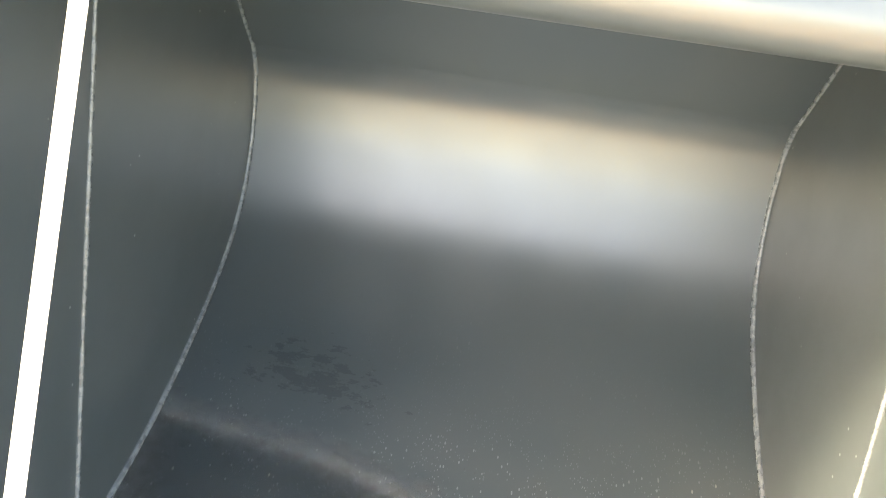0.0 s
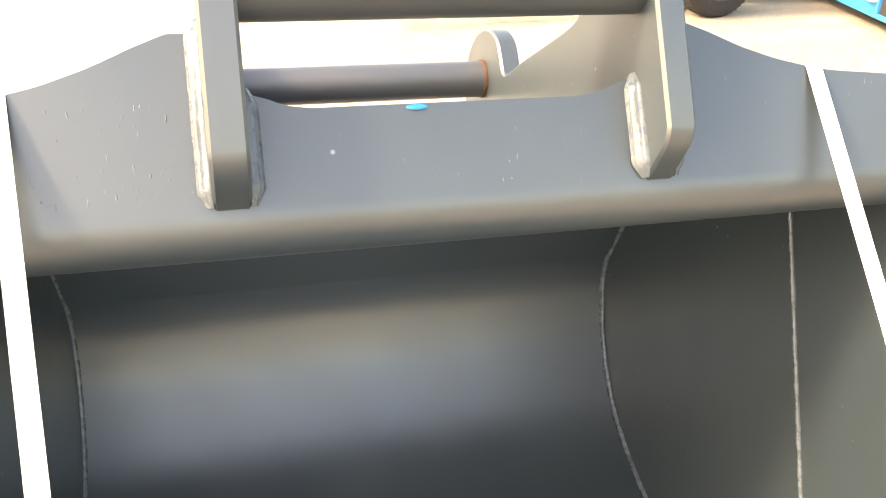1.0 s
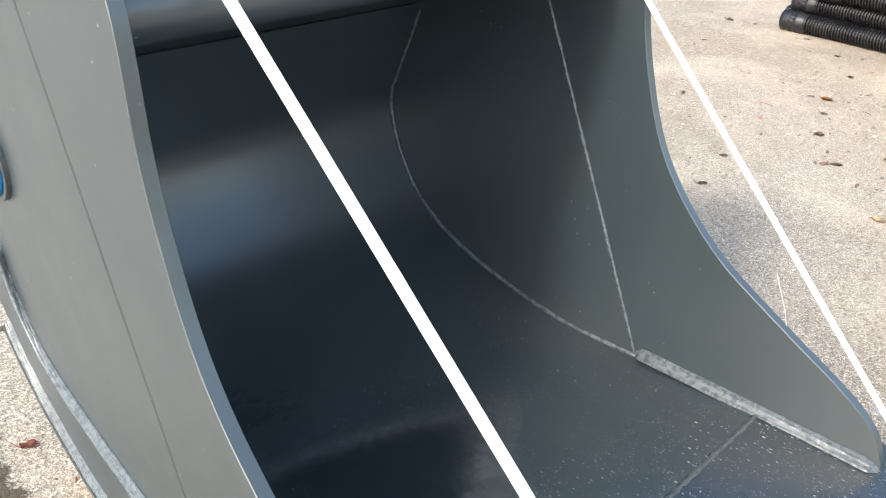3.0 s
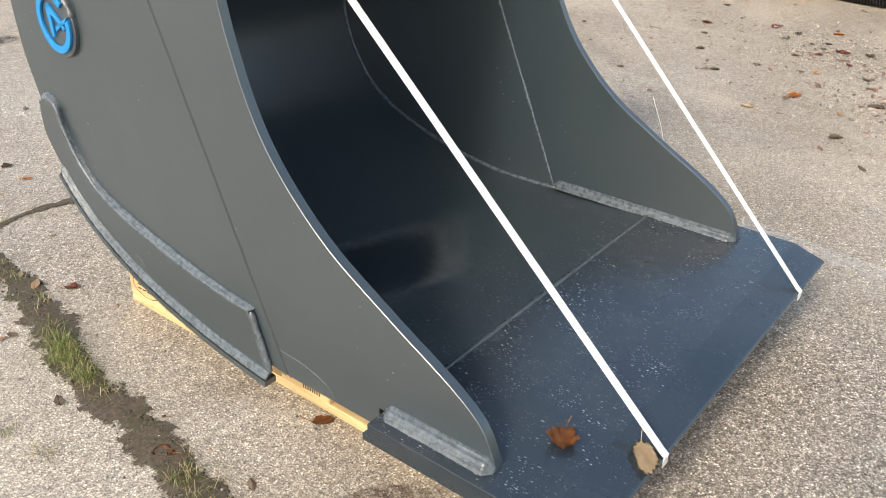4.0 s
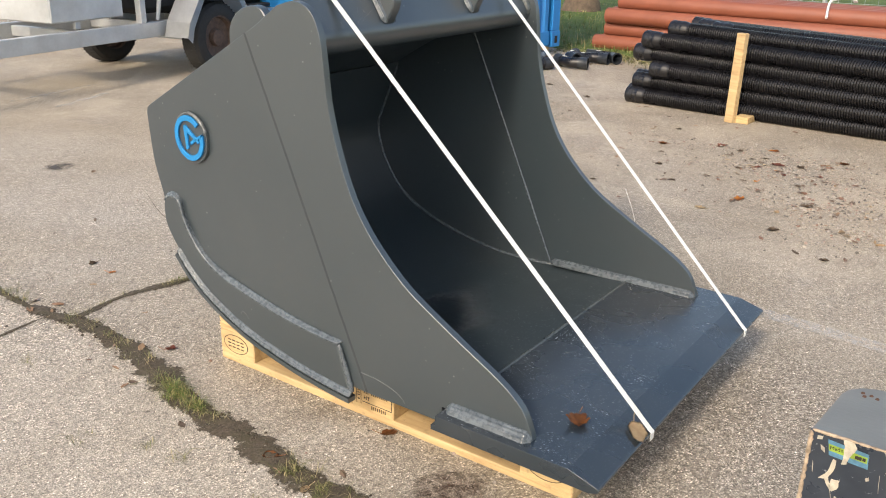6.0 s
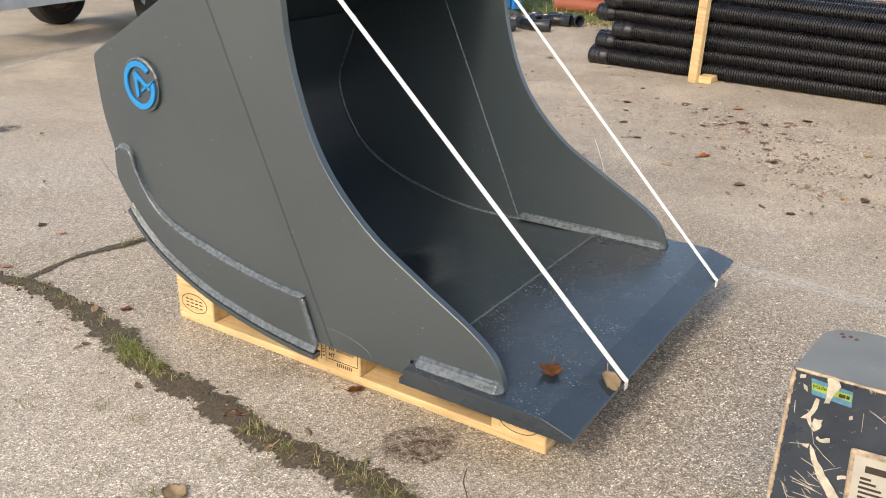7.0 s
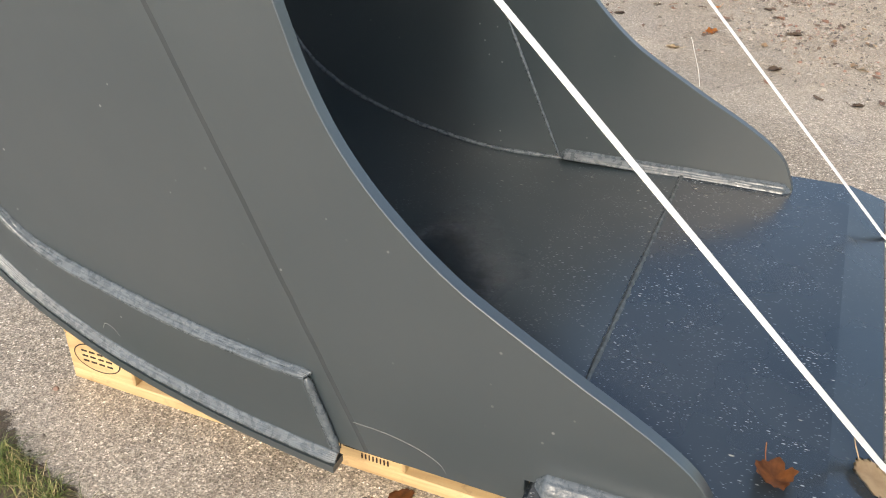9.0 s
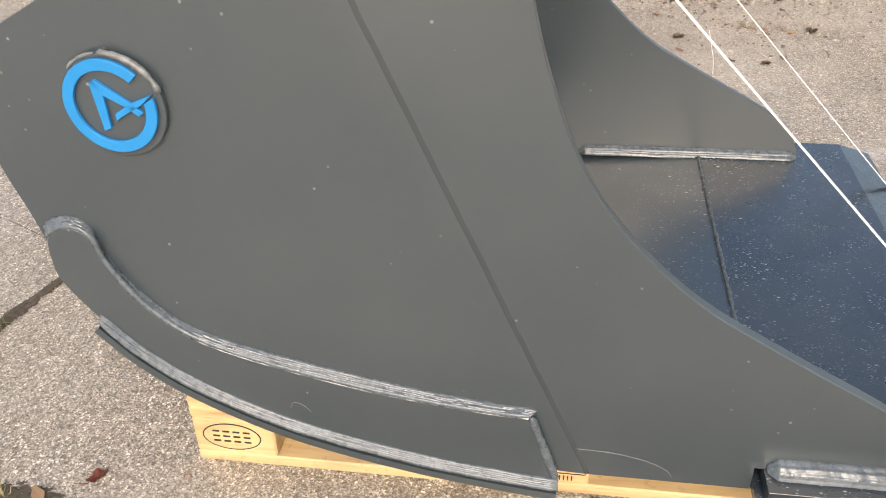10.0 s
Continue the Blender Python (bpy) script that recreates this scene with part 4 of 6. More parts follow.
# faded line marking
def build_marking(a, b, width, seed, label):
    n = Nodes("worn_marking")
    n.tree.nodes.remove(n.bsdf)
    bs = n.node("ShaderNodeBsdfPrincipled", Roughness=0.8)
    bs.inputs["Base Color"].default_value = (0.62, 0.60, 0.56, 1)
    m = n.node("ShaderNodeMixShader", Fac=n.math("MULTIPLY", n.ramp(n.noise(38, 6, 0.7), (0.36, 0.0), (0.62, 0.55)), n.ramp(n.noise(6, 3), (0.3, 0.6), (0.6, 1.0))))
    n.tree.links.new(n.node("ShaderNodeBsdfTransparent").outputs[0], m.inputs[1])
    n.tree.links.new(bs.outputs[0], m.inputs[2])
    n.tree.links.new(m.outputs[0], n.tree.nodes["Material Output"].inputs["Surface"])
    a, b = Vector((*a, 0.002)), Vector((*b, 0.002))
    d = (b - a).normalized()
    s = Vector((-d.y, d.x, 0)) * width / 2
    bm = bmesh.new()
    bm.faces.new([bm.verts.new(v) for v in (a - s, b - s, b + s, a + s)])
    tagged(part("line_marking", bm, n.mat), label, "road marking", kind="structure")


build_marking((1.0, 1.36), (3.2, 1.14), 0.075, 1, "worn faded white line on the asphalt")
build_marking((-4.25, 1.7), (-4.4, 2.5), 0.04, 3, "worn faded white line on the asphalt")
build_marking((-3.82, 1.80), (-4.02, 2.36), 0.055, 2, "worn faded white line on the asphalt")


# gravel and crumbs
def pebbles(spots, seed, lo, hi):
    rnd = random.Random(seed)
    bm = bmesh.new()
    for cx, cy, rx, ry, count in spots:
        for _ in range(count):
            x, y = rnd.gauss(cx, rx), rnd.gauss(cy, ry)
            r = rnd.uniform(lo, hi) * rnd.choice((0.6, 0.8, 1.0, 1.0, 1.5))
            m = Matrix.Translation((x, y, r * 0.35)) @ Matrix.Rotation(rnd.uniform(0, 6.28), 4, "Z") @ Matrix.Diagonal((r * rnd.uniform(0.8, 1.4), r, r * rnd.uniform(0.5, 0.8), 1))
            top = [Vector((math.cos(a) * 0.6, math.sin(a) * 0.6, 0.8)) for a in (0.3, 2.4, 4.4)]
            low = [Vector((math.cos(a + rnd.uniform(-0.2, 0.2)), math.sin(a), -0.4)) for a in (0, 1.05, 2.1, 3.14, 4.2, 5.2)]
            tv, lv = [bm.verts.new(m @ v) for v in top], [bm.verts.new(m @ v) for v in low]
            bm.faces.new(tv)
            for k in range(3):
                a, b, c = lv[2 * k], lv[2 * k + 1], lv[(2 * k + 2) % 6]
                bm.faces.new((tv[k], a, b))
                bm.faces.new((tv[k], b, tv[(k + 1) % 3]))
                bm.faces.new((tv[(k + 1) % 3], b, c))
    return bm


def gravel_material():
    n = Nodes("loose_gravel")
    isl = n.tree.nodes.new("ShaderNodeNewGeometry").outputs["Random Per Island"]
    col = n.ramp(isl, (0.0, (0.08, 0.07, 0.06)), (0.3, (0.22, 0.19, 0.16)), (0.6, (0.29, 0.255, 0.215)), (0.88, (0.37, 0.335, 0.29)), (1.0, (0.24, 0.13, 0.095)))
    return n.set(Base_Color=col, Roughness=0.85, Normal=n.bump(n.noise(300, 3), 0.4, 0.002))


GRAVEL = gravel_material()
CHIPS = plain_material("pale_chips", (0.31, 0.27, 0.22), 0.85, 0.0, 0.35, 60.0)
tagged(part("gravel", pebbles([(0.72, 3.32, 0.13, 0.14, 240), (1.05, 2.72, 0.15, 0.12, 420), (1.30, 2.42, 0.16, 0.14, 420), (1.25, 3.0, 0.2, 0.12, 240), (0.2, 3.3, 0.7, 0.6, 500), (1.6, 2.6, 0.4, 0.5, 300), (1.0, 3.25, 0.35, 0.07, 500), (0.5, 3.62, 0.5, 0.06, 420), (1.35, 2.75, 0.3, 0.06, 420)], 31, 0.0025, 0.0065), GRAVEL),
       "loose gravel and crumbs scattered on the yard", "gravel", kind="stuff")
tagged(part("gravel", pebbles([(0.95, 2.8, 0.45, 0.32, 1300), (0.4, 3.45, 0.6, 0.3, 800), (-0.6, 3.2, 0.6, 0.7, 500), (0.6, 1.9, 0.7, 0.35, 500)], 33, 0.0014, 0.0038), CHIPS),
       "scattered pale stone chips on the yard", "gravel", kind="stuff")
tagged(part("gravel", pebbles([(0.4, -0.3, 0.45, 0.035, 90), (0.6, -0.05, 0.5, 0.03, 60), (-0.3, -0.14, 0.3, 0.03, 60), (0.3, -0.7, 0.9, 0.4, 90), (-1.5, 1.0, 0.8, 0.9, 160), (1.6, 0.9, 0.4, 0.5, 160), (-0.3, 2.4, 0.8, 0.6, 260)], 32, 0.0018, 0.0045), GRAVEL),
       "small pale crumbs of stone on the asphalt", "gravel", kind="stuff")


_along = curve([(*q, 0.0) for q in MAIN_CRACK[2:12]], 8)
tagged(part("soil_crumbs", pebbles([(q.x, q.y, 0.022, 0.016, 26) for q in _along], 34, 0.0016, 0.0048), SOIL), "crumbs of damp soil and grit lying in the crack", "soil", kind="stuff")


# ---- fallen leaves ----
def leaf_material(name, dark, pale):
    n = Nodes(name)
    rnd = n.tree.nodes.new("ShaderNodeObjectInfo").outputs["Random"]
    col = n.mix(n.ramp(n.noise(45, 5), (0.35, 0.0), (0.65, 1.0)), dark, pale)
    col = n.mix(n.math("MULTIPLY", n.noise(150, 4), 0.25), col, tuple(min(1, c * 1.5) for c in pale))
    col = n.mix(n.math("MULTIPLY", rnd, 0.5), col, dark)
    return n.set(Base_Color=col, Roughness=0.6, Normal=n.bump(n.noise(120, 4), 0.4, 0.001))


LEAF_BROWN = leaf_material("brown_leaf", (0.07, 0.024, 0.009), (0.30, 0.11, 0.03))
LEAF_PALE = leaf_material("pale_leaf", (0.32, 0.225, 0.13), (0.56, 0.44, 0.28))
LEAF_RED = leaf_material("red_leaf", (0.12, 0.03, 0.02), (0.27, 0.09, 0.05))
LEAF_DARK = leaf_material("withered_leaf", (0.075, 0.050, 0.034), (0.21, 0.145, 0.095))
LEAF_ORANGE = leaf_material("orange_leaf", (0.42, 0.12, 0.02), (0.60, 0.26, 0.05))


def leaf_mesh(length, width, curl, seed, stem=0.5, lobes=0):
    """A dry crumpled leaf: oval, or lobed where lobes are given, with a stem at its -x end."""
    rnd = random.Random(seed)
    bm = bmesh.new()
    k = 30
    shift = Vector((seed * 1.7, seed * 0.9, 0))
    rings = [[bm.verts.new((0, 0, 0.002))]]
    for f in (0.35, 0.7, 1.0):
        ring = []
        for i in range(k):
            a = 2 * math.pi * i / k
            r = (1 + 0.12 * math.cos(lobes * a) + 0.06 * math.cos(3 * lobes * a)) / 1.05 if lobes else 1 + 0.05 * (-1) ** i
            r *= 1 + 0.22 * noise.noise(Vector((math.cos(a) * 1.5, math.sin(a) * 1.5, seed)))
            x, y = math.cos(a) * length * 0.5 * r * f, math.sin(a) * width * r * f
            z = curl * (0.55 * y * y / width + 0.30 * x * x / length) + length * 0.16 * curl ** 0.5 * f * (noise.noise(Vector((x, y, 0)) / length * 4.5 + shift) + 0.35)
            ring.append(bm.verts.new((x, y, max(0.0012, z + 0.002))))
        rings.append(ring)
    for i in range(k):
        bm.faces.new((rings[0][0], rings[1][i], rings[1][(i + 1) % k]))
    for p, q in zip(rings[1:], rings[2:]):
        for i in range(k):
            bm.faces.new((p[i], q[i], q[(i + 1) % k], p[(i + 1) % k]))
    bmesh.ops.solidify(bm, geom=bm.faces[:], thickness=0.0006)
    x0 = -length * 0.45
    tube([(x0, 0, 0.003), (x0 - length * stem * 0.5, 0.004, 0.008), (x0 - length * stem, 0.010, 0.014)], 0.0009, 5, True, bm)
    return bm


def add_leaf(x, y, z, length, width, curl, turn, material, label, seed, tilt=(0, 0), lobes=0):
    ob = part("fallen_leaf", leaf_mesh(length, width, curl, seed, 0.5, lobes), material, smooth=70)
    ob.matrix_basis = pose(x, y, z, tilt[0], tilt[1], turn)
    return tagged(ob, label, "leaf", "fallen leaves")


add_leaf(1.184, 0.022, 0.1925, 0.054, 0.025, 0.9, -62, LEAF_BROWN, "curled reddish brown lobed leaf lying on the lip", 3, (0, 0), 5)
add_leaf(1.302, 0.082, 0.184, 0.062, 0.021, 0.10, -48, LEAF_PALE, "pale yellow leaf at the lip's edge beside the band", 4, (0, 14))
AT_RED = [(0.285, 3.674, 0.10), (0.695, 3.419, 0.10), (0.62, 3.30, 0.06), (0.78, 3.22, 0.05), (-0.159, -0.076, 0.055), (0.95, 3.3, 0.05)]
AT_ORANGE = [(0.585, 3.745, 0.085), (0.733, 2.625, 0.09), (-0.850, 0.194, 0.04), (0.7, 3.0, 0.04)]
AT_DARK = [(0.541, 3.211, 0.06), (0.812, 3.439, 0.07), (0.336, 2.748, 0.06), (1.004, 2.255, 0.07), (1.033, 2.697, 0.09), (1.280, 1.996, 0.055), (-0.984, 0.199, 0.045), (-0.095, 3.957, 0.05), (0.42, 3.62, 0.06), (0.60, 3.52, 0.05), (0.90, 3.05, 0.06), (0.05, 3.30, 0.05), (0.15, 3.02, 0.06), (0.0, 2.5, 0.04), (1.2, 2.9, 0.05), (1.5, 2.35, 0.07), (0.45, 2.95, 0.05), (-0.6, 5.0, 0.09), (-1.1, 4.6, 0.10), (-1.6, 4.9, 0.08)]
AT_DARK_MORE = [(-0.3, 4.3, 0.05), (0.08, 2.2, 0.05), (-1.3, -0.3, 0.04), (-0.9, -0.16, 0.05)]
AT_BROWN = [(-0.025, 3.505, 0.08), (0.996, 3.671, 0.08), (1.45, 2.75, 0.07), (0.507, -0.297, 0.06), (0.677, -0.038, 0.065)]
AT_PALE = [(0.630, 2.367, 0.07), (1.40, 3.1, 0.07), (0.624, -0.575, 0.085), (0.674, -0.348, 0.04)]
_words = {LEAF_RED: "dry dark red leaf", LEAF_ORANGE: "dry orange leaf", LEAF_DARK: "withered dark brown leaf", LEAF_BROWN: "dry brown leaf", LEAF_PALE: "dry pale leaf"}
_r = random.Random(77)
i = 0
for mat, spots in ((LEAF_RED, AT_RED), (LEAF_ORANGE, AT_ORANGE), (LEAF_DARK, AT_DARK + AT_DARK_MORE), (LEAF_BROWN, AT_BROWN), (LEAF_PALE, AT_PALE)):
    for x, y, size in spots:
        size *= 0.72
        add_leaf(x, y, 0.0, size, size * _r.uniform(0.26, 0.42), _r.uniform(0.25, 0.9), _r.uniform(0, 360), mat, _words[mat] + " lying curled on the asphalt", 100 + i, (0, 0), 5 if mat in (LEAF_RED, LEAF_ORANGE) else 0)
        i += 1


# ---- leaf litter: crumbled leaves and twigs blown together ----
def litter_mesh(spots, seed):
    rnd = random.Random(seed)
    bm = bmesh.new()
    for cx, cy, rx, ry, count in spots:
        for _ in range(count):
            at = Vector((rnd.gauss(cx, rx), rnd.gauss(cy, ry), 0.001))
            a, s = rnd.uniform(0, 6.283), rnd.uniform(0.006, 0.022)
            d, n = Vector((math.cos(a), math.sin(a), 0)), Vector((-math.sin(a), math.cos(a), 0))
            if rnd.random() < 0.12:
                tube([at, at + d * s * 2 + n * s * 0.3 + Vector((0, 0, 0.004)), at + d * s * rnd.uniform(3, 5) + Vector((0, 0, 0.003))], rnd.uniform(0.0008, 0.0018), 4, True, bm)
                continue
            w = s * rnd.uniform(0.35, 0.7)
            rows = [[bm.verts.new(at + d * s * u + n * w * v * (1 - 0.6 * abs(u)) + Vector((0, 0, rnd.uniform(0.0, 0.45) * s))) for v in (-1, 0, 1)] for u in (-1, 0, 1)]
            for p, q in zip(rows, rows[1:]):
                for k in range(2):
                    bm.faces.new((p[k], p[k + 1], q[k + 1], q[k]))
    return bm


def litter_material():
    n = Nodes("leaf_litter")
    isl = n.tree.nodes.new("ShaderNodeNewGeometry").outputs["Random Per Island"]
    col = n.ramp(isl, (0.0, (0.08, 0.055, 0.038)), (0.35, (0.15, 0.10, 0.068)), (0.6, (0.20, 0.105, 0.07)), (0.8, (0.29, 0.19, 0.10)), (1.0, (0.38, 0.30, 0.20)))
    return n.set(Base_Color=col, Roughness=0.8)


tagged(part("leaf_litter", litter_mesh([(0.72, 3.32, 0.22, 0.20, 40), (1.05, 2.75, 0.28, 0.2, 45), (1.3, 2.4, 0.25, 0.2, 30), (0.4, 3.4, 0.6, 0.4, 35), (1.1, 3.1, 0.5, 0.5, 35), (-0.6, 4.6, 0.5, 0.4, 30), (0.3, -0.27, 0.4, 0.03, 10), (-0.5, -0.13, 0.2, 0.03, 8), (-1.2, 1.4, 0.9, 0.9, 20), (-1.5, 6.4, 0.5, 0.3, 60)], 41), litter_material()),
       "crumbled brown leaves and twigs on the yard", "leaf litter", kind="stuff")


# ---- pallet stamps ----
def text_mesh(body, size, material, parent, m, depth=0.0004, name="lettering", label=""):
    cu = bpy.data.curves.new(name, "FONT")
    cu.body, cu.size, cu.extrude, cu.align_x, cu.align_y = body, size, depth, "CENTER", "CENTER"
    tmp = bpy.data.objects.new(name, cu)
    me = bpy.data.meshes.new_from_object(tmp)
    bpy.data.objects.remove(tmp)
    me.materials.append(material)
    ob = new(name, me)
    ob.parent = parent
    ob.matrix_basis = m
    if label:
        tagged(ob, label)
    return ob


def stamp_bar(parent, x, z, w, h, y=-0.0006):
    bm = bmesh.new()
    box(bm, x - w / 2, x + w / 2, y - 0.0006, y + 0.0008, z - h / 2, z + h / 2)
    return part("ink_bar", bm, INK, parent)


def oval_stamp(parent, cx, cz):
    outer = [(cx + 0.052 * math.cos(a), cz + 0.030 * math.sin(a)) for a in (2 * math.pi * k / 40 for k in range(40))]
    bm = bmesh.new()
    a = [bm.verts.new((x, -0.0008, z)) for x, z in outer]
    b = [bm.verts.new((cx + (x - cx) * 0.955, -0.0008, cz + (z - cz) * 0.93)) for x, z in outer]
    c = [bm.verts.new((v.co.x, 0.0006, v.co.z)) for v in a]
    for k in range(40):
        j = (k + 1) % 40
        bm.faces.new((a[k], a[j], b[j], b[k]))
        bm.faces.new((a[k], c[k], c[j], a[j]))
    part("ink_oval", bm, INK, parent, "burnt oval stamp")
    for dx in (-0.027, -0.009, 0.009, 0.027):
        for dz in (-0.011, 0.0, 0.011):
            stamp_bar(parent, cx + dx, cz + dz, 0.012, 0.003)


oval_stamp(pallet_blocks[0], 0.068, 0.062)
oval_stamp(pallet_blocks[6], 1.128, 0.062)
_b = pallet_blocks[3]
for x, z, w, h in ((0.545, 0.062, 0.0012, 0.05), (0.560, 0.062, 0.0012, 0.05), (0.615, 0.090, 0.10, 0.0012), (0.615, 0.046, 0.10, 0.0012), (0.665, 0.068, 0.0012, 0.044), (0.552, 0.077, 0.007, 0.002), (0.552, 0.069, 0.007, 0.002), (0.552, 0.061, 0.007, 0.002), (0.552, 0.050, 0.007, 0.003)):
    stamp_bar(_b, x, z, w, h)
# worn print: rows of upright strokes
for x0, z, count in ((0.572, 0.078, 3), (0.598, 0.078, 9), (0.598, 0.036, 8)):
    for k in range(count):
        stamp_bar(_b, x0 + 0.0065 * k, z, 0.0022, 0.010)
text_mesh("HT", 0.016, INK, _b, pose(0.580, -0.0004, 0.058, 90, 0, 0), label="small burnt letters")


# ---- battered attachment beside the bucket ----
def scuffed_material():
    n = Nodes("scuffed_navy_paint")
    streak = n.noise(1.0, 5, 0.6, n.mapped((14.0, 3.0, 14.0), (0, 0, 0.35)), 1.5)
    col = n.mix(n.ramp(n.noise(9, 5), (0.3, 0.0), (0.7, 1.0)), (0.012, 0.018, 0.028), (0.035, 0.045, 0.06))
    bare = n.ramp(streak, (0.63, 0.0), (0.67, 1.0))
    col = n.mix(n.math("MULTIPLY", bare, 0.8), col, (0.50, 0.47, 0.40))
    fine = n.ramp(n.noise(1.0, 4, 0.6, n.mapped((90.0, 9.0, 90.0), (0, 0, -0.5)), 0.8), (0.66, 0.0), (0.70, 1.0))
    col = n.mix(n.math("MULTIPLY", fine, 0.6), col, (0.35, 0.36, 0.36))
    return n.set(Base_Color=col, Roughness=n.ramp(n.noise(20, 4), (0.3, 0.25), (0.7, 0.5)), Normal=n.bump(n.noise(18, 4), 0.2, 0.004))


NAVY = scuffed_material()
WORN_STEEL = plain_material("worn_steel", (0.21, 0.20, 0.185), 0.42, 0.35, 0.35, 7.0, 0.25, 60.0)
CHIPPED = plain_material("chipped_rim", (0.36, 0.28, 0.20), 0.8, 0.0, 0.6, 70.0, 0.8, 160.0)
PUTTY = plain_material("flaked_filler", (0.40, 0.365, 0.295), 0.8, 0.0, 0.35, 60.0, 0.4, 150.0)
GREEN = plain_material("sticker_green", (0.22, 0.33, 0.04), 0.5, 0.0, 0.3, 60.0)
CYAN = plain_material("sticker_blue", (0.07, 0.19, 0.29), 0.5, 0.0, 0.35, 60.0)
CREAM = plain_material("plate_cream", (0.36, 0.345, 0.30), 0.5, 0.0, 0.12, 30.0)


def build_attachment():
    t = thing("machine_attachment", "battered dark navy steel machine attachment with chipped edges", "machine part", (1.700, -0.180, 0.0), 0.0)
    # steel body with a top that falls away to the back and a rounded back corner
    plan = [(0.0, 0.004), (0.0, 0.26), (0.006, 0.30), (0.022, 0.335), (0.048, 0.357), (0.075, 0.365), (0.55, 0.33), (0.55, 0.004)]
    bm = bmesh.new()
    lo = [bm.verts.new((x, y, 0.0)) for x, y in plan]
    hi = [bm.verts.new((x, y, 0.474 - 0.20 * y)) for x, y in plan]
    bm.faces.new(lo)
    bm.faces.new(hi)
    for k in range(len(plan)):
        j = (k + 1) % len(plan)
        bm.faces.new((lo[k], lo[j], hi[j], hi[k]))
    part("body", bevel(bm, 0.006, 2), WORN_STEEL, t, "worn bare steel housing with a rounded corner", smooth=30)
    face = part("front_face", plate([(0.0, 0.004), (0.55, 0.004), (0.55, 0.477), (0.0, 0.477)], -0.004, 0.003, 0.002), NAVY, t, "scratched navy painted front face")
    part("chipped_edge", bead([(0.001, -0.003, 0.02), (0.000, -0.003, 0.25), (0.002, -0.003, 0.474)], 0.0038, 0.9, 0.005, 91), CHIPPED, face, "edge chipped down to bare filler", smooth=60)
    part("chipped_edge", bead([(0.002, -0.002, 0.476), (0.27, -0.002, 0.477), (0.55, -0.002, 0.477)], 0.0026, 0.9, 0.005, 92), CHIPPED, face, smooth=60)
    for x, y in ((0.030, 0.30), (0.046, 0.296), (0.036, 0.28), (0.058, 0.285)):
        bm = bmesh.new()
        bmesh.ops.create_uvsphere(bm, u_segments=8, v_segments=6, radius=1, matrix=Matrix.Translation((x, y, 0.4745 - 0.2 * y)) @ Matrix.Diagonal((0.004, 0.007, 0.0012, 1)))
        part("rust_blister", bm, RUST, t)
    rnd = random.Random(5)

    def flake(name, pts, mat, label="", y=-0.004, h=0.0010):
        fine = []
        for p, q in zip(pts, pts[1:] + pts[:1]):
            p, q = Vector(p), Vector(q)
            k = max(1, int((q - p).length / 0.006))
            fine += [p.lerp(q, i / k) + (Vector((rnd.uniform(-1, 1), rnd.uniform(-1, 1))) * 0.0011 if mat is PUTTY else Vector((0, 0))) for i in range(k)]
        bm = bmesh.new()
        a = [bm.verts.new((q.x, y, q.y)) for q in fine]
        b = [bm.verts.new((q.x, y - h, q.y)) for q in fine]
        bm.faces.new(b)
        for k in range(len(fine)):
            j = (k + 1) % len(fine)
            bm.faces.new((a[k], a[j], b[j], b[k]))
        return part(name, bm, mat, face, label)

    sticker = flake("sticker", [(0.029, 0.468), (0.092, 0.463), (0.094, 0.436), (0.034, 0.440)], CYAN, "torn blue and green sticker")
    flake("sticker_band", [(0.031, 0.461), (0.091, 0.457), (0.0915, 0.446), (0.033, 0.449)], GREEN, "green sticker band", -0.0048)
    text_mesh("Made", 0.0095, INK, face, pose(0.044, -0.0061, 0.4555, 90, -4, 0), 0.0002, "lettering", "small dark letters")
    for x, w in ((0.062, 0.003), (0.078, 0.010), (0.0865, 0.005)):
        bm = bmesh.new()
        box(bm, x - w / 2, x + w / 2, -0.0062, -0.0056, 0.449, 0.455)
        part("print_bar", bm, INK, face)
    for pts in ([(0.052, 0.477), (0.070, 0.476), (0.073, 0.468), (0.066, 0.450), (0.063, 0.433), (0.054, 0.432), (0.057, 0.452)], [(0.042, 0.436), (0.048, 0.434), (0.045, 0.412), (0.040, 0.400), (0.046, 0.384), (0.041, 0.382), (0.034, 0.396), (0.024, 0.394), (0.035, 0.404), (0.040, 0.418)],
                [(0.044, 0.398), (0.058, 0.400), (0.057, 0.382), (0.050, 0.376), (0.043, 0.379)], [(0.055, 0.370), (0.062, 0.366), (0.075, 0.373), (0.074, 0.364), (0.061, 0.359), (0.054, 0.364)], [(0.020, 0.455), (0.027, 0.452), (0.027, 0.444), (0.021, 0.446)],
                [(0.012, 0.470), (0.022, 0.472), (0.021, 0.465), (0.013, 0.464)], [(0.046, 0.350), (0.054, 0.342), (0.064, 0.324), (0.084, 0.296), (0.112, 0.262), (0.130, 0.235), (0.112, 0.232), (0.090, 0.262), (0.066, 0.298), (0.054, 0.324)],
                [(0.096, 0.308), (0.110, 0.314), (0.111, 0.308), (0.098, 0.302)], [(0.034, 0.348), (0.046, 0.350), (0.044, 0.342), (0.036, 0.343)], [(0.094, 0.421), (0.098, 0.424), (0.099, 0.417), (0.095, 0.415)]):
        flake("flake", pts, PUTTY, "flaked pale filler", -0.0064, 0.0006)
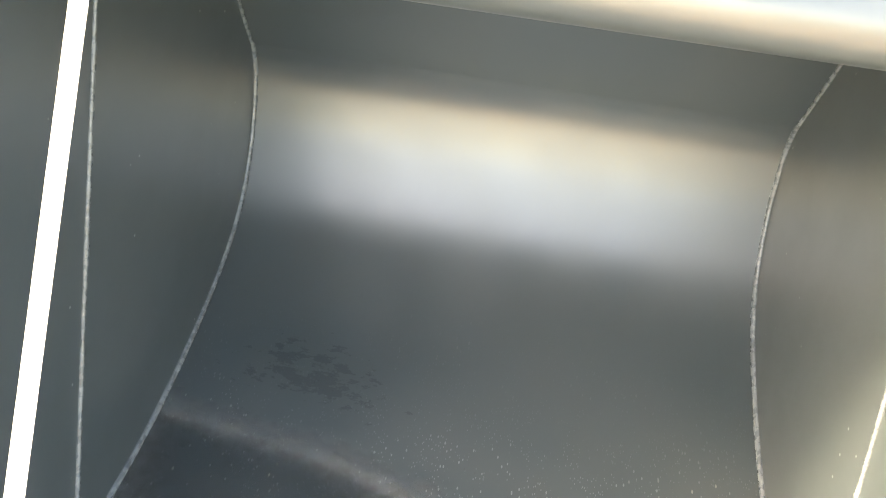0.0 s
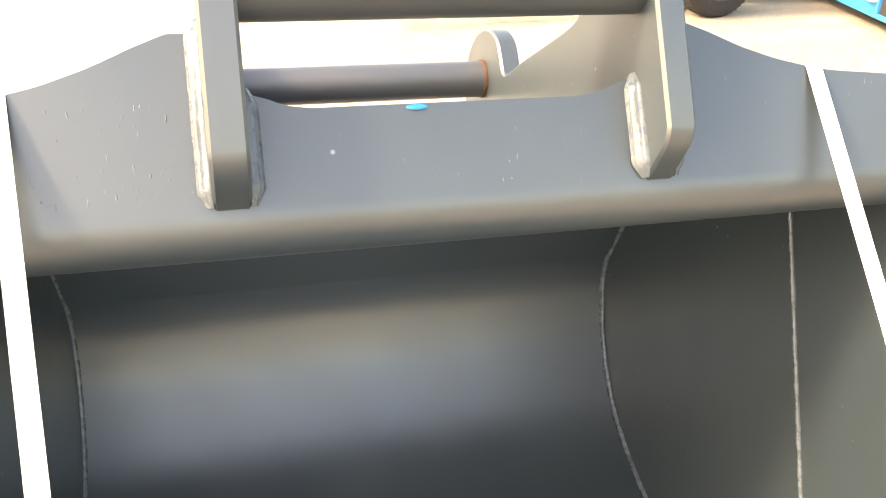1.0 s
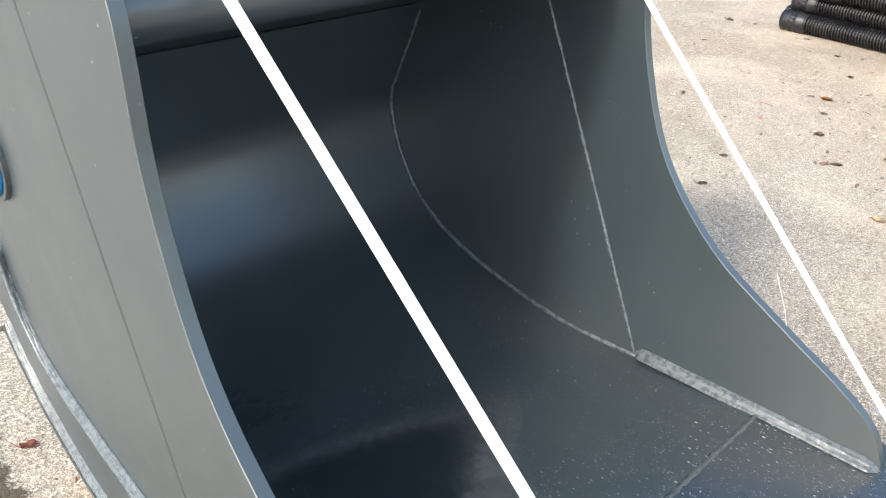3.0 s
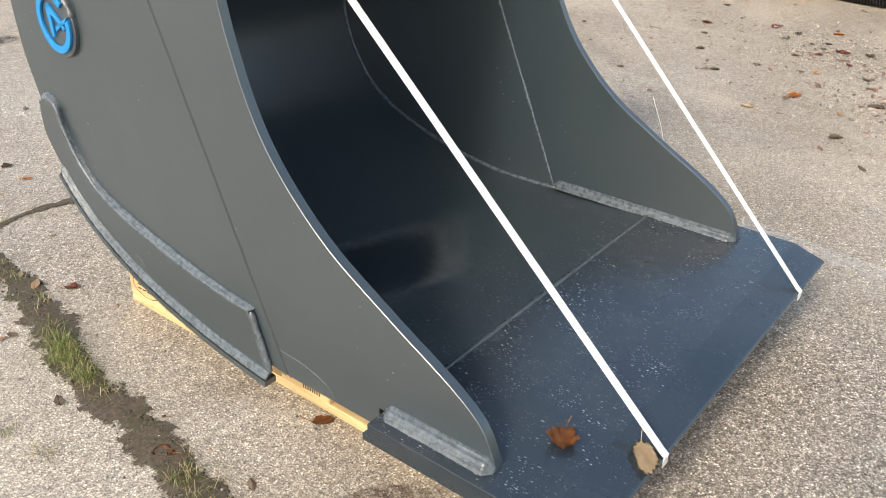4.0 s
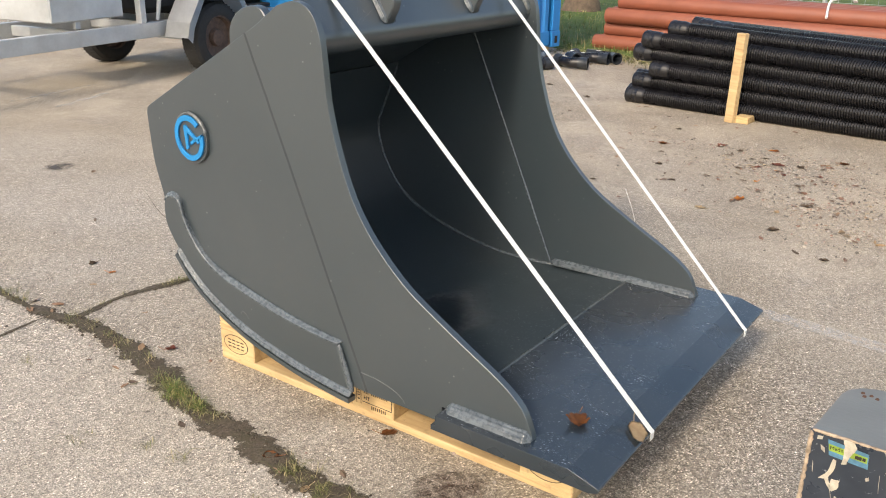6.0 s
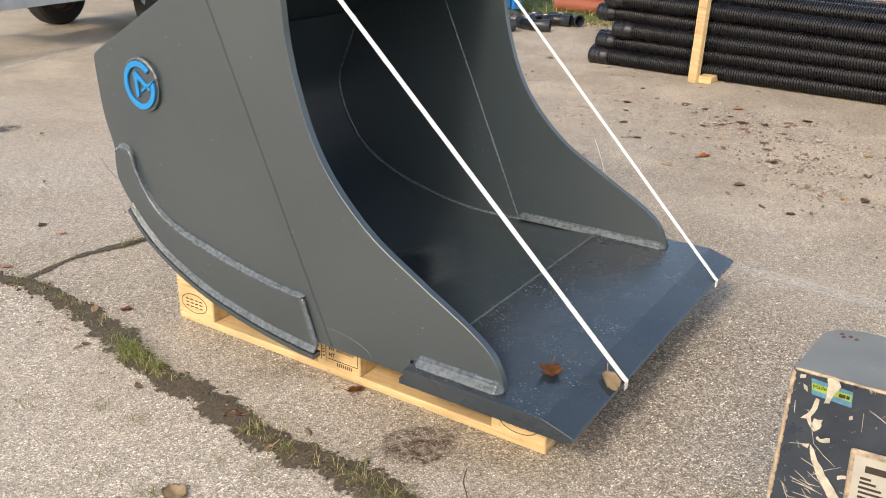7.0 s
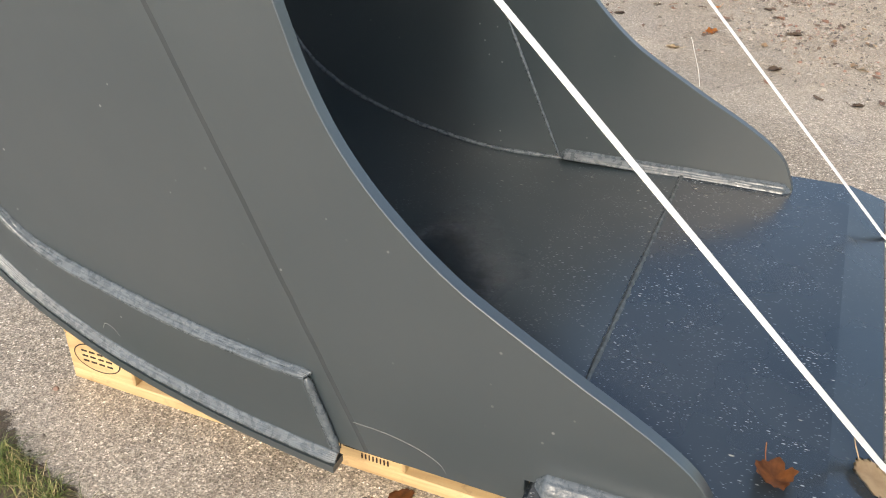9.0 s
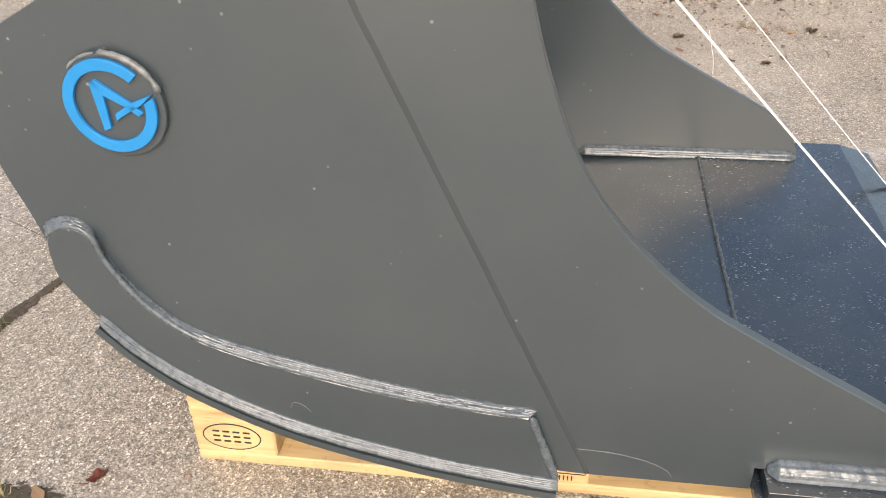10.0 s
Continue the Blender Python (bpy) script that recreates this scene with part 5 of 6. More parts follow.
    # long pale scratches that fan out over the face
    fan = [((0.016, 0.340), (0.045, 0.345)), ((0.038, 0.318), (0.076, 0.300)), ((0.027, 0.277), (0.081, 0.262)), ((0.014, 0.262), (0.028, 0.246)), ((0.113, 0.432), (0.116, 0.399)), ((0.052, 0.352), (0.090, 0.322)), ((0.060, 0.300), (0.092, 0.272)), ((0.042, 0.386), (0.052, 0.352)), ((0.012, 0.420), (0.014, 0.398)), ((0.120, 0.44), (0.15, 0.424))]
    for _ in range(46):
        x, z = rnd.uniform(0.015, 0.13), rnd.uniform(0.12, 0.30)
        l, a = rnd.uniform(0.012, 0.055), rnd.gauss(-0.5, 0.45)
        fan.append(((x, z), (x + l * math.cos(a), z + l * math.sin(a))))
    for (x0, z0), (x1, z1) in fan:
        part("scratch", tube([(x0, -0.0042, z0), ((x0 + x1) / 2, -0.0042, (z0 + z1) / 2 + rnd.uniform(-1, 1) * 0.003), (x1, -0.0042, z1)], [0.0004, rnd.uniform(0.0004, 0.0010), 0.0003], 5), PUTTY, face)
    # type plate in a raised frame; its print stands as bars
    m = Matrix.Translation((0.170, -0.004, 0.314)) @ Matrix.Rotation(radians(-3), 4, "Y") @ Matrix.Rotation(radians(90), 4, "X")
    bm = bmesh.new()
    box(bm, -0.060, 0.060, -0.058, 0.058, 0.0, 0.008, m)
    part("plate_frame", bevel(bm, 0.003, 1), CHIPPED, face, "chipped frame round the type plate")
    bm = bmesh.new()
    box(bm, -0.052, 0.052, -0.050, 0.050, 0.008, 0.010, m)
    part("type_plate", bm, CREAM, face, "cream type plate with small dark print")
    for x, y, w, h in ((-0.004, 0.030, 0.062, 0.012), (-0.032, 0.012, 0.016, 0.004), (-0.028, 0.004, 0.024, 0.004), (-0.024, -0.005, 0.034, 0.004), (-0.014, -0.014, 0.052, 0.004), (-0.016, -0.023, 0.048, 0.004), (-0.026, -0.032, 0.028, 0.004)):
        bm = bmesh.new()
        box(bm, x - w / 2, x + w / 2, y - h / 2, y + h / 2, 0.0099, 0.0106, m)
        part("print_bar", bm, INK, face)


build_attachment()

# ---- loose end of the near band ----
part("band_tail", tube(curve([(0.4617, 0.0235, 1.083), (0.452, 0.019, 1.096), (0.445, 0.011, 1.1035), (0.436, 0.003, 1.104), (0.420, -0.002, 1.098), (0.411, -0.003, 1.085)], 6), 0.0014, 6), STRAP, strap_a, "thin loose band end curling over the rim", smooth=60)
bm = bmesh.new()
_tail = curve([(0.411, -0.002, 1.080), (0.408, -0.003, 1.105), (0.404, -0.005, 1.125), (0.407, -0.004, 1.140)], 5)
_secs = [[bm.verts.new(q + Vector((0, s * 0.007 * (1 - 0.5 * i / len(_tail)), 0)) + Vector((d, 0, 0))) for s, d in ((-1, -0.0006), (1, -0.0006), (1, 0.0006), (-1, 0.0006))] for i, q in enumerate(_tail)]
for p, q in zip(_secs, _secs[1:]):
    for k in range(4):
        bm.faces.new((p[k], p[(k + 1) % 4], q[(k + 1) % 4], q[k]))
part("band_end", bm, STRAP, strap_a, "upright cut end of the band")
for st, y0 in ((strap_a, 0.123), (strap_b, 0.794)):
    bm = bmesh.new()
    box(bm, 1.3215, 1.3238, y0 - 0.0092, y0 + 0.0092, 0.150, 0.170)
    part("band_fold", bevel(bm, 0.0008, 1), STRAP, st, "band folded under the lip")

part("loose_thread", tube(curve([(0.893, 0.850, 0.500), (0.903, 0.860, 0.465), (0.914, 0.872, 0.425), (0.919, 0.884, 0.390)], 5), 0.0006, 5), STRAP, strap_b, "thin loose thread of the band on the plate's rim", smooth=60)

# ---- black corrugated drain pipes ----
BLACK = plain_material("black_plastic", (0.010, 0.010, 0.012), 0.30, 0.0, 0.35, 6.0, 0.15, 90.0)
SOCKET = plain_material("socket_plastic", (0.020, 0.024, 0.030), 0.35, 0.0, 0.3, 10.0)


def ribbed_mesh(length, seed):
    bm = bmesh.new()
    pitch, x, prof = 0.0175, 0.13, [(0.0, 0.046), (0.0, 0.062), (0.10, 0.062), (0.115, 0.055), (0.13, 0.055)]
    while x < length:
        prof += [(x, 0.0465), (x + pitch * 0.16, 0.0570), (x + pitch * 0.32, 0.0585), (x + pitch * 0.48, 0.0570), (x + pitch * 0.64, 0.0465)]
        x += pitch
    prof.append((x, 0.0))
    lathe(prof, 16, bm)
    for v in bm.verts:
        t = v.co.x / length
        v.co.y += 0.05 * math.sin(3.0 * t + seed) * t
        v.co.z += 0.02 * math.sin(4.0 * t + seed * 2.0) * t * (1 - t)
    return bm


def build_pipes():
    base = []
    for s in range(3):
        t = thing("corrugated_pipe", "long black corrugated plastic drain pipe in a loose stack", "pipe", group="corrugated pipes")
        part("ribbed_tube", ribbed_mesh(4.6, s), BLACK, t, smooth=40)
        bm = bmesh.new()
        lathe([(-0.02, 0.050), (-0.02, 0.061), (-0.012, 0.065), (0.008, 0.065), (0.012, 0.0615), (0.030, 0.0615), (0.033, 0.0645), (0.042, 0.0645), (0.045, 0.0615), (0.066, 0.0615), (0.069, 0.0640), (0.078, 0.0640), (0.082, 0.060), (0.100, 0.059), (0.100, 0.045)], 20, bm)
        part("socket", bm, BLACK, t, "ringed socket end", smooth=40)
        base.append(t)
    rnd = random.Random(12)
    # layers from the ground up: y and z of the end, x of the end, swing
    rows = [(0.058, 0.0), (0.160, 0.5), (0.262, 0.0), (0.364, 0.5), (0.466, 0.1), (0.548, 0.6)]
    k = 0
    for i, (z, shift) in enumerate(rows):
        for j in range(5 if i < 4 else 4):
            x = -0.80 + rnd.uniform(-0.02, 0.10) + (0.0, 0.02, 0.16, 0.04, 0.10, 0.26)[i]
            if j > 0:
                x += rnd.uniform(0.0, 0.3)
            y = 4.66 + 0.122 * (j + shift) + (0.05 if i > 2 else 0)
            swing = (-6.5, -8.5, -7.5, -11.0, -9.5, -8.0)[i] + rnd.uniform(-0.6, 0.6) if j == 0 else -5.5 + rnd.uniform(-3.0, 2.0)
            dip = -rnd.uniform(1.0, 1.9) if i > 2 else -rnd.uniform(0.2, 0.8) if i == 2 else 0.0
            m = pose(x, y, z, 0, -dip if i else 0, swing) @ pose(0, 0, 0, rnd.choice((0, 8, -8, 180)), 0, 0)
            if k < 3:
                base[k].matrix_basis = m
            else:
                copy_thing(base[rnd.randrange(3)], m)
            k += 1


build_pipes()

# timber stakes and bearer that hold the pipes
def build_stake(x, y, height, lean, label):
    bm = bmesh.new()
    box(bm, -0.034, 0.034, -0.022, 0.022, 0, height)
    ob = part("timber_stake", bevel(bm, 0.003, 1), WOOD)
    ob.matrix_basis = pose(x, y, 0, 0, lean, -20)
    return tagged(ob, label, "timber", "timber stakes")


build_stake(0.092, 4.40, 0.60, 1.5, "upright raw pine stake holding the stacked pipes")
bm = bmesh.new()
box(bm, -0.05, 0.05, 0, 1.1, 0, 0.045)
_bearer = part("timber_bearer", bevel(bm, 0.003, 1), WOOD)
_bearer.matrix_basis = pose(0.165, 4.40, 0, 0, 0, -3)
tagged(_bearer, "raw pine bearer lying under the stacked pipes", "timber")

# ---- orange pipes ----
ORANGE = plain_material("orange_plastic", (0.25, 0.080, 0.046), 0.45, 0.0, 0.12, 4.0)


def build_orange():
    t = thing("orange_pipe", "long smooth orange sewer pipe in a stack", "pipe", group="orange pipes")
    bm = pipe_hollow(6.4, 0.080, 0.074, 20)
    part("pipe_tube", bm, ORANGE, t, smooth=40)
    rnd = random.Random(3)
    first = True
    for i in range(4):
        for j in range(4):
            m = pose(-2.32 + 0.06 * i + rnd.uniform(-0.03, 0.05), 7.22 + 0.163 * j + 0.08 * (i % 2), 0.081 + 0.141 * i, 0, 0, -3.0)
            if first:
                t.matrix_basis = m
                first = False
            else:
                copy_thing(t, m)


build_orange()
tagged(part("rope_tie", tube(curve([(0.02, 7.05, 0.50), (0.0, 7.2, 0.63), (0.06, 7.3, 0.66), (0.12, 7.22, 0.70), (0.2, 7.3, 0.64), (0.14, 7.5, 0.63)], 6), 0.012, 6), STRAP, smooth=60), "pale rope knotted round the orange pipes", "rope")

# ---- black pipe fittings ----
def build_fitting(loc, turn, bend, label):
    t = thing("pipe_fitting", label, "pipe fitting", loc, turn, "pipe fittings")
    t.scale = (0.85, 0.85, 0.85)
    pts = [(0.05 * k, 0, 0.062) for k in range(4)] + [(0.15 + 0.10 * math.sin(radians(a)), bend * 0.10 * (1 - math.cos(radians(a))), 0.062) for a in (15, 30, 45)]
    d = Vector((math.cos(radians(45)), bend * math.sin(radians(45)), 0))
    pts.append(tuple(Vector(pts[-1]) + d * 0.10))
    part("elbow", tube(pts, 0.055, 18, False), BLACK, t, smooth=50)
    for at, way in ((Vector(pts[0]), Vector((-1, 0, 0))), (Vector(pts[-1]), d)):
        m = Matrix.Translation(at) @ way.to_track_quat("X", "Z").to_matrix().to_4x4()
        bm = bmesh.new()
        lathe([(-0.05, 0.050), (-0.05, 0.063), (0.045, 0.063), (0.05, 0.067), (0.06, 0.067), (0.06, 0.054), (-0.03, 0.050)], 18, bm, m)
        part("collar", bm, SOCKET, t, smooth=40)
    bm = bmesh.new()
    box(bm, 0.04, 0.10, -0.015, 0.015, 0.116, 0.1185)
    part("sticker", bm, STRAP, t, "small white sticker")


for i, (x, y, turn, bend) in enumerate([(-2.22, 5.42, 20, 1), (-2.12, 5.62, -60, -1), (-2.20, 5.78, 100, 1), (-2.02, 5.86, -30, 1), (-1.98, 6.10, 50, -1), (-2.10, 6.28, -80, 1), (-1.94, 6.36, 10, -1)]):
    build_fitting((x, y, 0.006), turn, bend, "black plastic pipe elbow with socket ends")


# ---- blue container ----
CONTAINER = plain_material("container_blue", (0.010, 0.19, 0.50), 0.42, 0.0, 0.10, 2.0, 0.1, 30.0)
SEAL = plain_material("door_seal", (0.18, 0.17, 0.15), 0.8, 0.0, 0.3, 20.0)
GALV = plain_material("galvanised_steel", (0.52, 0.54, 0.55), 0.45, 0.55, 0.18, 5.0, 0.1, 60.0)
# near-black: painted shade in the container's openings, own colour of trailer deck and load
SHADE_AND_DARK_LOAD = plain_material("shade_and_dark_load", (0.02, 0.02, 0.02), 0.9, 0.0, 0.2, 10.0)


def build_container():
    t = thing("shipping_container", "small bright blue steel storage container on wooden blocks", "container", (-2.84, 4.30, 0.0), -10.0)
    L, W, H, Z = 2.32, 2.2, 2.35, 0.08
    def cbox(name, x0, x1, y0, y1, z0, z1, mat=CONTAINER, edge=0.006, label="", par=None):
        bm = bmesh.new()
        box(bm, x0, x1, y0, y1, z0, z1)
        return part(name, bevel(bm, edge, 1) if edge else bm, mat, par or t, label)
    # long side: corrugated sheet along y at x = 0
    bm = bmesh.new()
    n = 14
    line = []
    for k in range(n):
        y = 0.16 + (L - 0.32) * k / n
        s = (L - 0.32) / n
        line += [(-0.035, y), (-0.035, y + s * 0.28), (-0.005, y + s * 0.46), (-0.005, y + s * 0.82)]
    line.append((-0.035, L - 0.16))
    lo, hi = [bm.verts.new((x, y, Z + 0.16)) for x, y in line], [bm.verts.new((x, y, Z + H - 0.12)) for x, y in line]
    for k in range(len(line) - 1):
        bm.faces.new((lo[k], lo[k + 1], hi[k + 1], hi[k]))
    part("side_wall", bm, CONTAINER, t, "corrugated blue side wall")
    cbox("back_wall", -W, -0.02, L - 0.06, L - 0.02, Z + 0.1, Z + H - 0.1)
    cbox("far_wall", -W, -W + 0.04, 0.06, L - 0.06, Z + 0.1, Z + H - 0.1)
    cbox("roof", -W + 0.04, -0.04, 0.04, L - 0.04, Z + H - 0.06, Z + H - 0.03)
    # underframe coloured near-black for the shade under the container
    cbox("floor_frame", -W + 0.05, -0.05, 0.08, L - 0.08, Z + 0.02, Z + 0.14, SHADE_AND_DARK_LOAD)
    for z0, z1 in ((Z, Z + 0.16), (Z + H - 0.12, Z + H)):
        cbox("side_rail", -0.05, 0.0, 0.16, L - 0.16, z0 + 0.02, z1)
    for x in (-0.09, -W):
        for y in (0.0, L - 0.12):
            cbox("corner_post", x, x + 0.09, y, y + 0.12, Z + 0.16, Z + H - 0.12)
            for z in (Z, Z + H - 0.12):
                c = cbox("corner_casting", x - 0.005, x + 0.095, y - 0.005, y + 0.13, z, z + 0.16 if z == Z else z + 0.12)
                cbox("slot", x + 0.03, x + 0.06, y - 0.008, y + 0.0, z + 0.04, z + 0.11, SHADE_AND_DARK_LOAD, 0, "", c)
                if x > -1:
                    cbox("slot", x + 0.094, x + 0.098, y + 0.04, y + 0.08, z + 0.04, z + 0.11, SHADE_AND_DARK_LOAD, 0, "", c)
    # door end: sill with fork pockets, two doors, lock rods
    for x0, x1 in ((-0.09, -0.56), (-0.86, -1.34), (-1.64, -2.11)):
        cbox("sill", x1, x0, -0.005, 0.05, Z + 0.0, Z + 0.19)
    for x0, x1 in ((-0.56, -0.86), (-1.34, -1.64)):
        # solid near-black block paints the shade inside the pocket
        cbox("pocket", x1, x0, 0.02, 0.30, Z + 0.03, Z + 0.16, SHADE_AND_DARK_LOAD, 0, "fork pocket, its inner shade coloured near-black")
        cbox("pocket_lip", x1, x0, -0.003, 0.05, Z - 0.0, Z + 0.03)
    for x0, x1 in ((-0.11, -1.09), (-1.12, -2.09)):
        d = cbox("door", x1, x0, 0.0, 0.04, Z + 0.235, Z + H - 0.14, label="blue sheet steel door")
        cbox("seal", x1 - 0.01, x0 + 0.01, 0.008, 0.035, Z + 0.20, Z + 0.235, SEAL, 0.002, "grey rubber seal", d)
        cbox("seal", x0, x0 + 0.018, 0.008, 0.035, Z + 0.22, Z + H - 0.14, SEAL, 0.002, "", d)
        for k in range(1):
            x = x1 + 0.17 if x0 == -0.11 else x0 - 0.17
            part("lock_rod", tube([(x, -0.03, Z + 0.10), (x, -0.03, Z + H - 0.15)], 0.016, 10), STRAP, d, "white lock rod", smooth=40)
            for z in (Z + 0.10, Z + 0.27, Z + 0.9, Z + 1.5):
                bm = bmesh.new()
                box(bm, x - 0.045, x + 0.045, -0.052, 0.0, z, z + (0.15 if z < Z + 0.3 else 0.08))
                box(bm, x - 0.06, x + 0.06, -0.02, 0.0, z + 0.02, z + 0.05)
                part("rod_bracket", bevel(bm, 0.006, 1), STRAP, d, "white rod bracket")
    for x in (-0.2, -2.0):
        for y in (0.02, L - 0.2):
            cbox("support_block", x - 0.09, x + 0.09, y, y + 0.18, 0.0, Z + 0.001, WOOD, 0.004, "wooden block under the container")


build_container()

# ---- galvanised trailer ----
RUBBER = plain_material("tyre_rubber", (0.018, 0.018, 0.018), 0.75, 0.0, 0.3, 25.0, 0.3, 90.0)
TAIL = plain_material("amber_lens", (0.75, 0.22, 0.02), 0.25, 0.0, 0.1, 30.0)


RIM = plain_material("rusty_rim", (0.095, 0.060, 0.045), 0.7, 0.0, 0.5, 30.0, 0.3, 90.0)


def build_wheel(parent, x, y, r=0.30, w=0.18):
    m = Matrix.Translation((x, y, r))
    bm = bmesh.new()
    lathe([(-w / 2, r * 0.62), (-w / 2 - 0.008, r * 0.78), (-w / 2 + 0.004, r * 0.93), (-w / 2 + 0.03, r), (0, r * 1.005), (w / 2 - 0.03, r), (w / 2 - 0.004, r * 0.93), (w / 2 + 0.008, r * 0.78), (w / 2, r * 0.62)], 40, bm, m)
    tyre = part("wheel", bm, RUBBER, parent, "black tyre on a rusty rim", smooth=35)
    bm = bmesh.new()
    for k in range(48):
        a = 2 * math.pi * k / 48
        for s in (-1, 1):
            box(bm, -0.032 + s * 0.036, 0.032 + s * 0.036, -0.006, 0.006, -0.004, 0.0005, m @ Matrix.Rotation(a + 0.03 * s, 4, "X") @ Matrix.Translation((0, 0, r + 0.002)))
    part("tread", bm, RUBBER, tyre)
    bm = bmesh.new()
    lathe([(w / 2 - 0.01, r * 0.64), (w / 2 - 0.012, r * 0.58), (w / 2 - 0.05, r * 0.55), (w / 2 - 0.06, r * 0.25), (w / 2 - 0.02, r * 0.22), (w / 2 - 0.015, 0.0)], 32, bm, m)
    part("rim", bm, RIM, tyre, "rusty brown steel rim", smooth=35)


def build_trailer():
    t = thing("trailer", "galvanised steel car trailer chassis parked on the yard", "trailer", (-4.80, 3.44, 0.0), 9.0)
    def tbox(name, x0, x1, y0, y1, z0, z1, mat=GALV, edge=0.004, label=""):
        bm = bmesh.new()
        box(bm, x0, x1, y0, y1, z0, z1)
        return part(name, bevel(bm, edge, 1), mat, t, label)
    for x in (-0.62, 0.62):
        build_wheel(t, x, 0.0)
    tbox("axle", -0.55, 0.55, -0.04, 0.04, 0.26, 0.34)
    for x in (-0.44, 0.44):
        tbox("side_beam", x - 0.03, x + 0.03, -2.6, 1.5, 0.34, 0.46, label="long galvanised chassis beam")
    for y in (-2.55, -2.0, -1.15, -0.35, 0.55, 1.45):
        tbox("cross_beam", -0.41, 0.41, y - 0.03, y + 0.03, 0.36, 0.44)
    tbox("jack_leg", -0.47, -0.42, -1.77, -1.72, 0.02, 0.343, RUST, 0.004, "rusty support leg")
    tbox("jack_foot", -0.55, -0.34, -1.83, -1.66, 0.0, 0.02, RUST, 0.004)
    for x in (-0.44, 0.44):
        for y in (-0.62, 0.62):
            tbox("stanchion", x - 0.03, x + 0.03, y - 0.03, y + 0.03, 0.46, 1.45)
        part("strut", tube([(x, -0.44, 0.47), (x, -0.30, 1.1)], 0.018, 8), GALV, t, smooth=40)
        # angular mudguard
        s = 1 if x > 0 else -1
        pts = [(-0.44, 0.34), (-0.40, 0.46), (-0.24, 0.68), (0.24, 0.68), (0.40, 0.46), (0.44, 0.34)]
        bm = bmesh.new()
        xa, xb = x + s * 0.06, x + s * 0.31
        lo, hi = [bm.verts.new((xa, y, z)) for y, z in pts], [bm.verts.new((xb, y, z)) for y, z in pts]
        for k in range(5):
            bm.faces.new((lo[k], lo[k + 1], hi[k + 1], hi[k]))
        inner = [bm.verts.new((xb, y * 0.88, z - 0.05)) for y, z in pts]
        for k in range(5):
            bm.faces.new((hi[k], hi[k + 1], inner[k + 1], inner[k]))
        bmesh.ops.solidify(bm, geom=bm.faces[:], thickness=0.004)
        part("mudguard", bm, GALV, t, "angular pale steel mudguard")
    tbox("marker_lamp", 0.60, 0.68, -0.265, -0.245, 0.60, 0.64, TAIL, 0.004, "small amber marker lamp")
    tbox("tool_box", -0.20, 0.40, -1.46, -0.76, 0.52, 0.98, GALV, 0.01, "galvanised sheet steel tool box")
    tbox("box_bracket", 0.34, 0.37, -1.22, -1.17, 0.46, 0.525)
    tbox("deck", -0.40, 0.40, 0.0, 1.4, 0.47, 0.50, SHADE_AND_DARK_LOAD, 0.004, "dark deck plate")
    tbox("load", -0.36, 0.30, -0.5, 1.2, 0.505, 1.1, SHADE_AND_DARK_LOAD, 0.05, "dark covered load")


build_trailer()


# ---- steel crowd barriers behind the trailer ----
def build_barrier(loc, turn):
    t = thing("crowd_barrier", "galvanised tubular steel crowd barrier with upright bars", "barrier", loc, turn, "crowd barriers")
    part("frame", tube([(-1.1, 0, 0.18), (-1.1, 0, 1.05), (1.1, 0, 1.05), (1.1, 0, 0.18), (-1.1, 0, 0.18)], 0.019, 8), GALV, t, smooth=40)
    for k in range(17):
        x = -0.98 + 1.96 * k / 16
        part("bar", tube([(x, 0, 0.18), (x, 0, 1.05)], 0.009, 6), GALV, t, smooth=40)
    for x in (-0.9, 0.9):
        bm = bmesh.new()
        box(bm, x - 0.02, x + 0.02, -0.25, 0.25, 0.0, 0.012)
        box(bm, x - 0.02, x + 0.02, -0.01, 0.01, 0.012, 0.18)
        part("foot", bm, GALV, t)


for k in range(4):
    build_barrier((-6.9 - 0.55 * k, 1.6 + 2.25 * k, 0.0), 98 if k % 2 else 103)

# ---- lawn, fence and tree beyond the pipes ----
def lawn_material():
    n = Nodes("lawn")
    col = n.ramp(n.noise(1.6, 7, 0.7), (0.30, (0.055, 0.10, 0.016)), (0.50, (0.10, 0.165, 0.030)), (0.70, (0.17, 0.22, 0.055)))
    col = n.mix(n.ramp(n.noise(26, 5, 0.7), (0.35, 0.7), (0.6, 0.0)), col, (0.035, 0.06, 0.012))
    return n.set(Base_Color=col, Roughness=0.9, Normal=n.bump(n.noise(40, 5, 0.7), 1.0, 0.03))


LAWN = lawn_material()
bm = bmesh.new()
_edge = curve([(-60, 9.0), (-20, 8.6), (-7.0, 8.2), (-4.2, 7.5), (-2.9, 7.02), (-1.9, 6.80), (0.5, 6.75), (4.0, 6.5), (12, 6.4), (60, 6.0)], 8)
_lo = [bm.verts.new((q.x, q.y + 0.05 * noise.noise(Vector((q.x * 3, 0, 0))), -0.004)) for q in _edge]
_up = [bm.verts.new((q.x, q.y + 0.10, 0.022)) for q in _edge]
_far = [bm.verts.new((q.x * 4, 260.0, 0.022)) for q in _edge]
for a, b in ((_lo, _up), (_up, _far)):
    for k in range(len(_edge) - 1):
        bm.faces.new((a[k], a[k + 1], b[k + 1], b[k]))
tagged(part("lawn", bm, LAWN), "green autumn lawn beyond the yard", "lawn", kind="structure")
_rn = random.Random(6)
bm = bmesh.new()
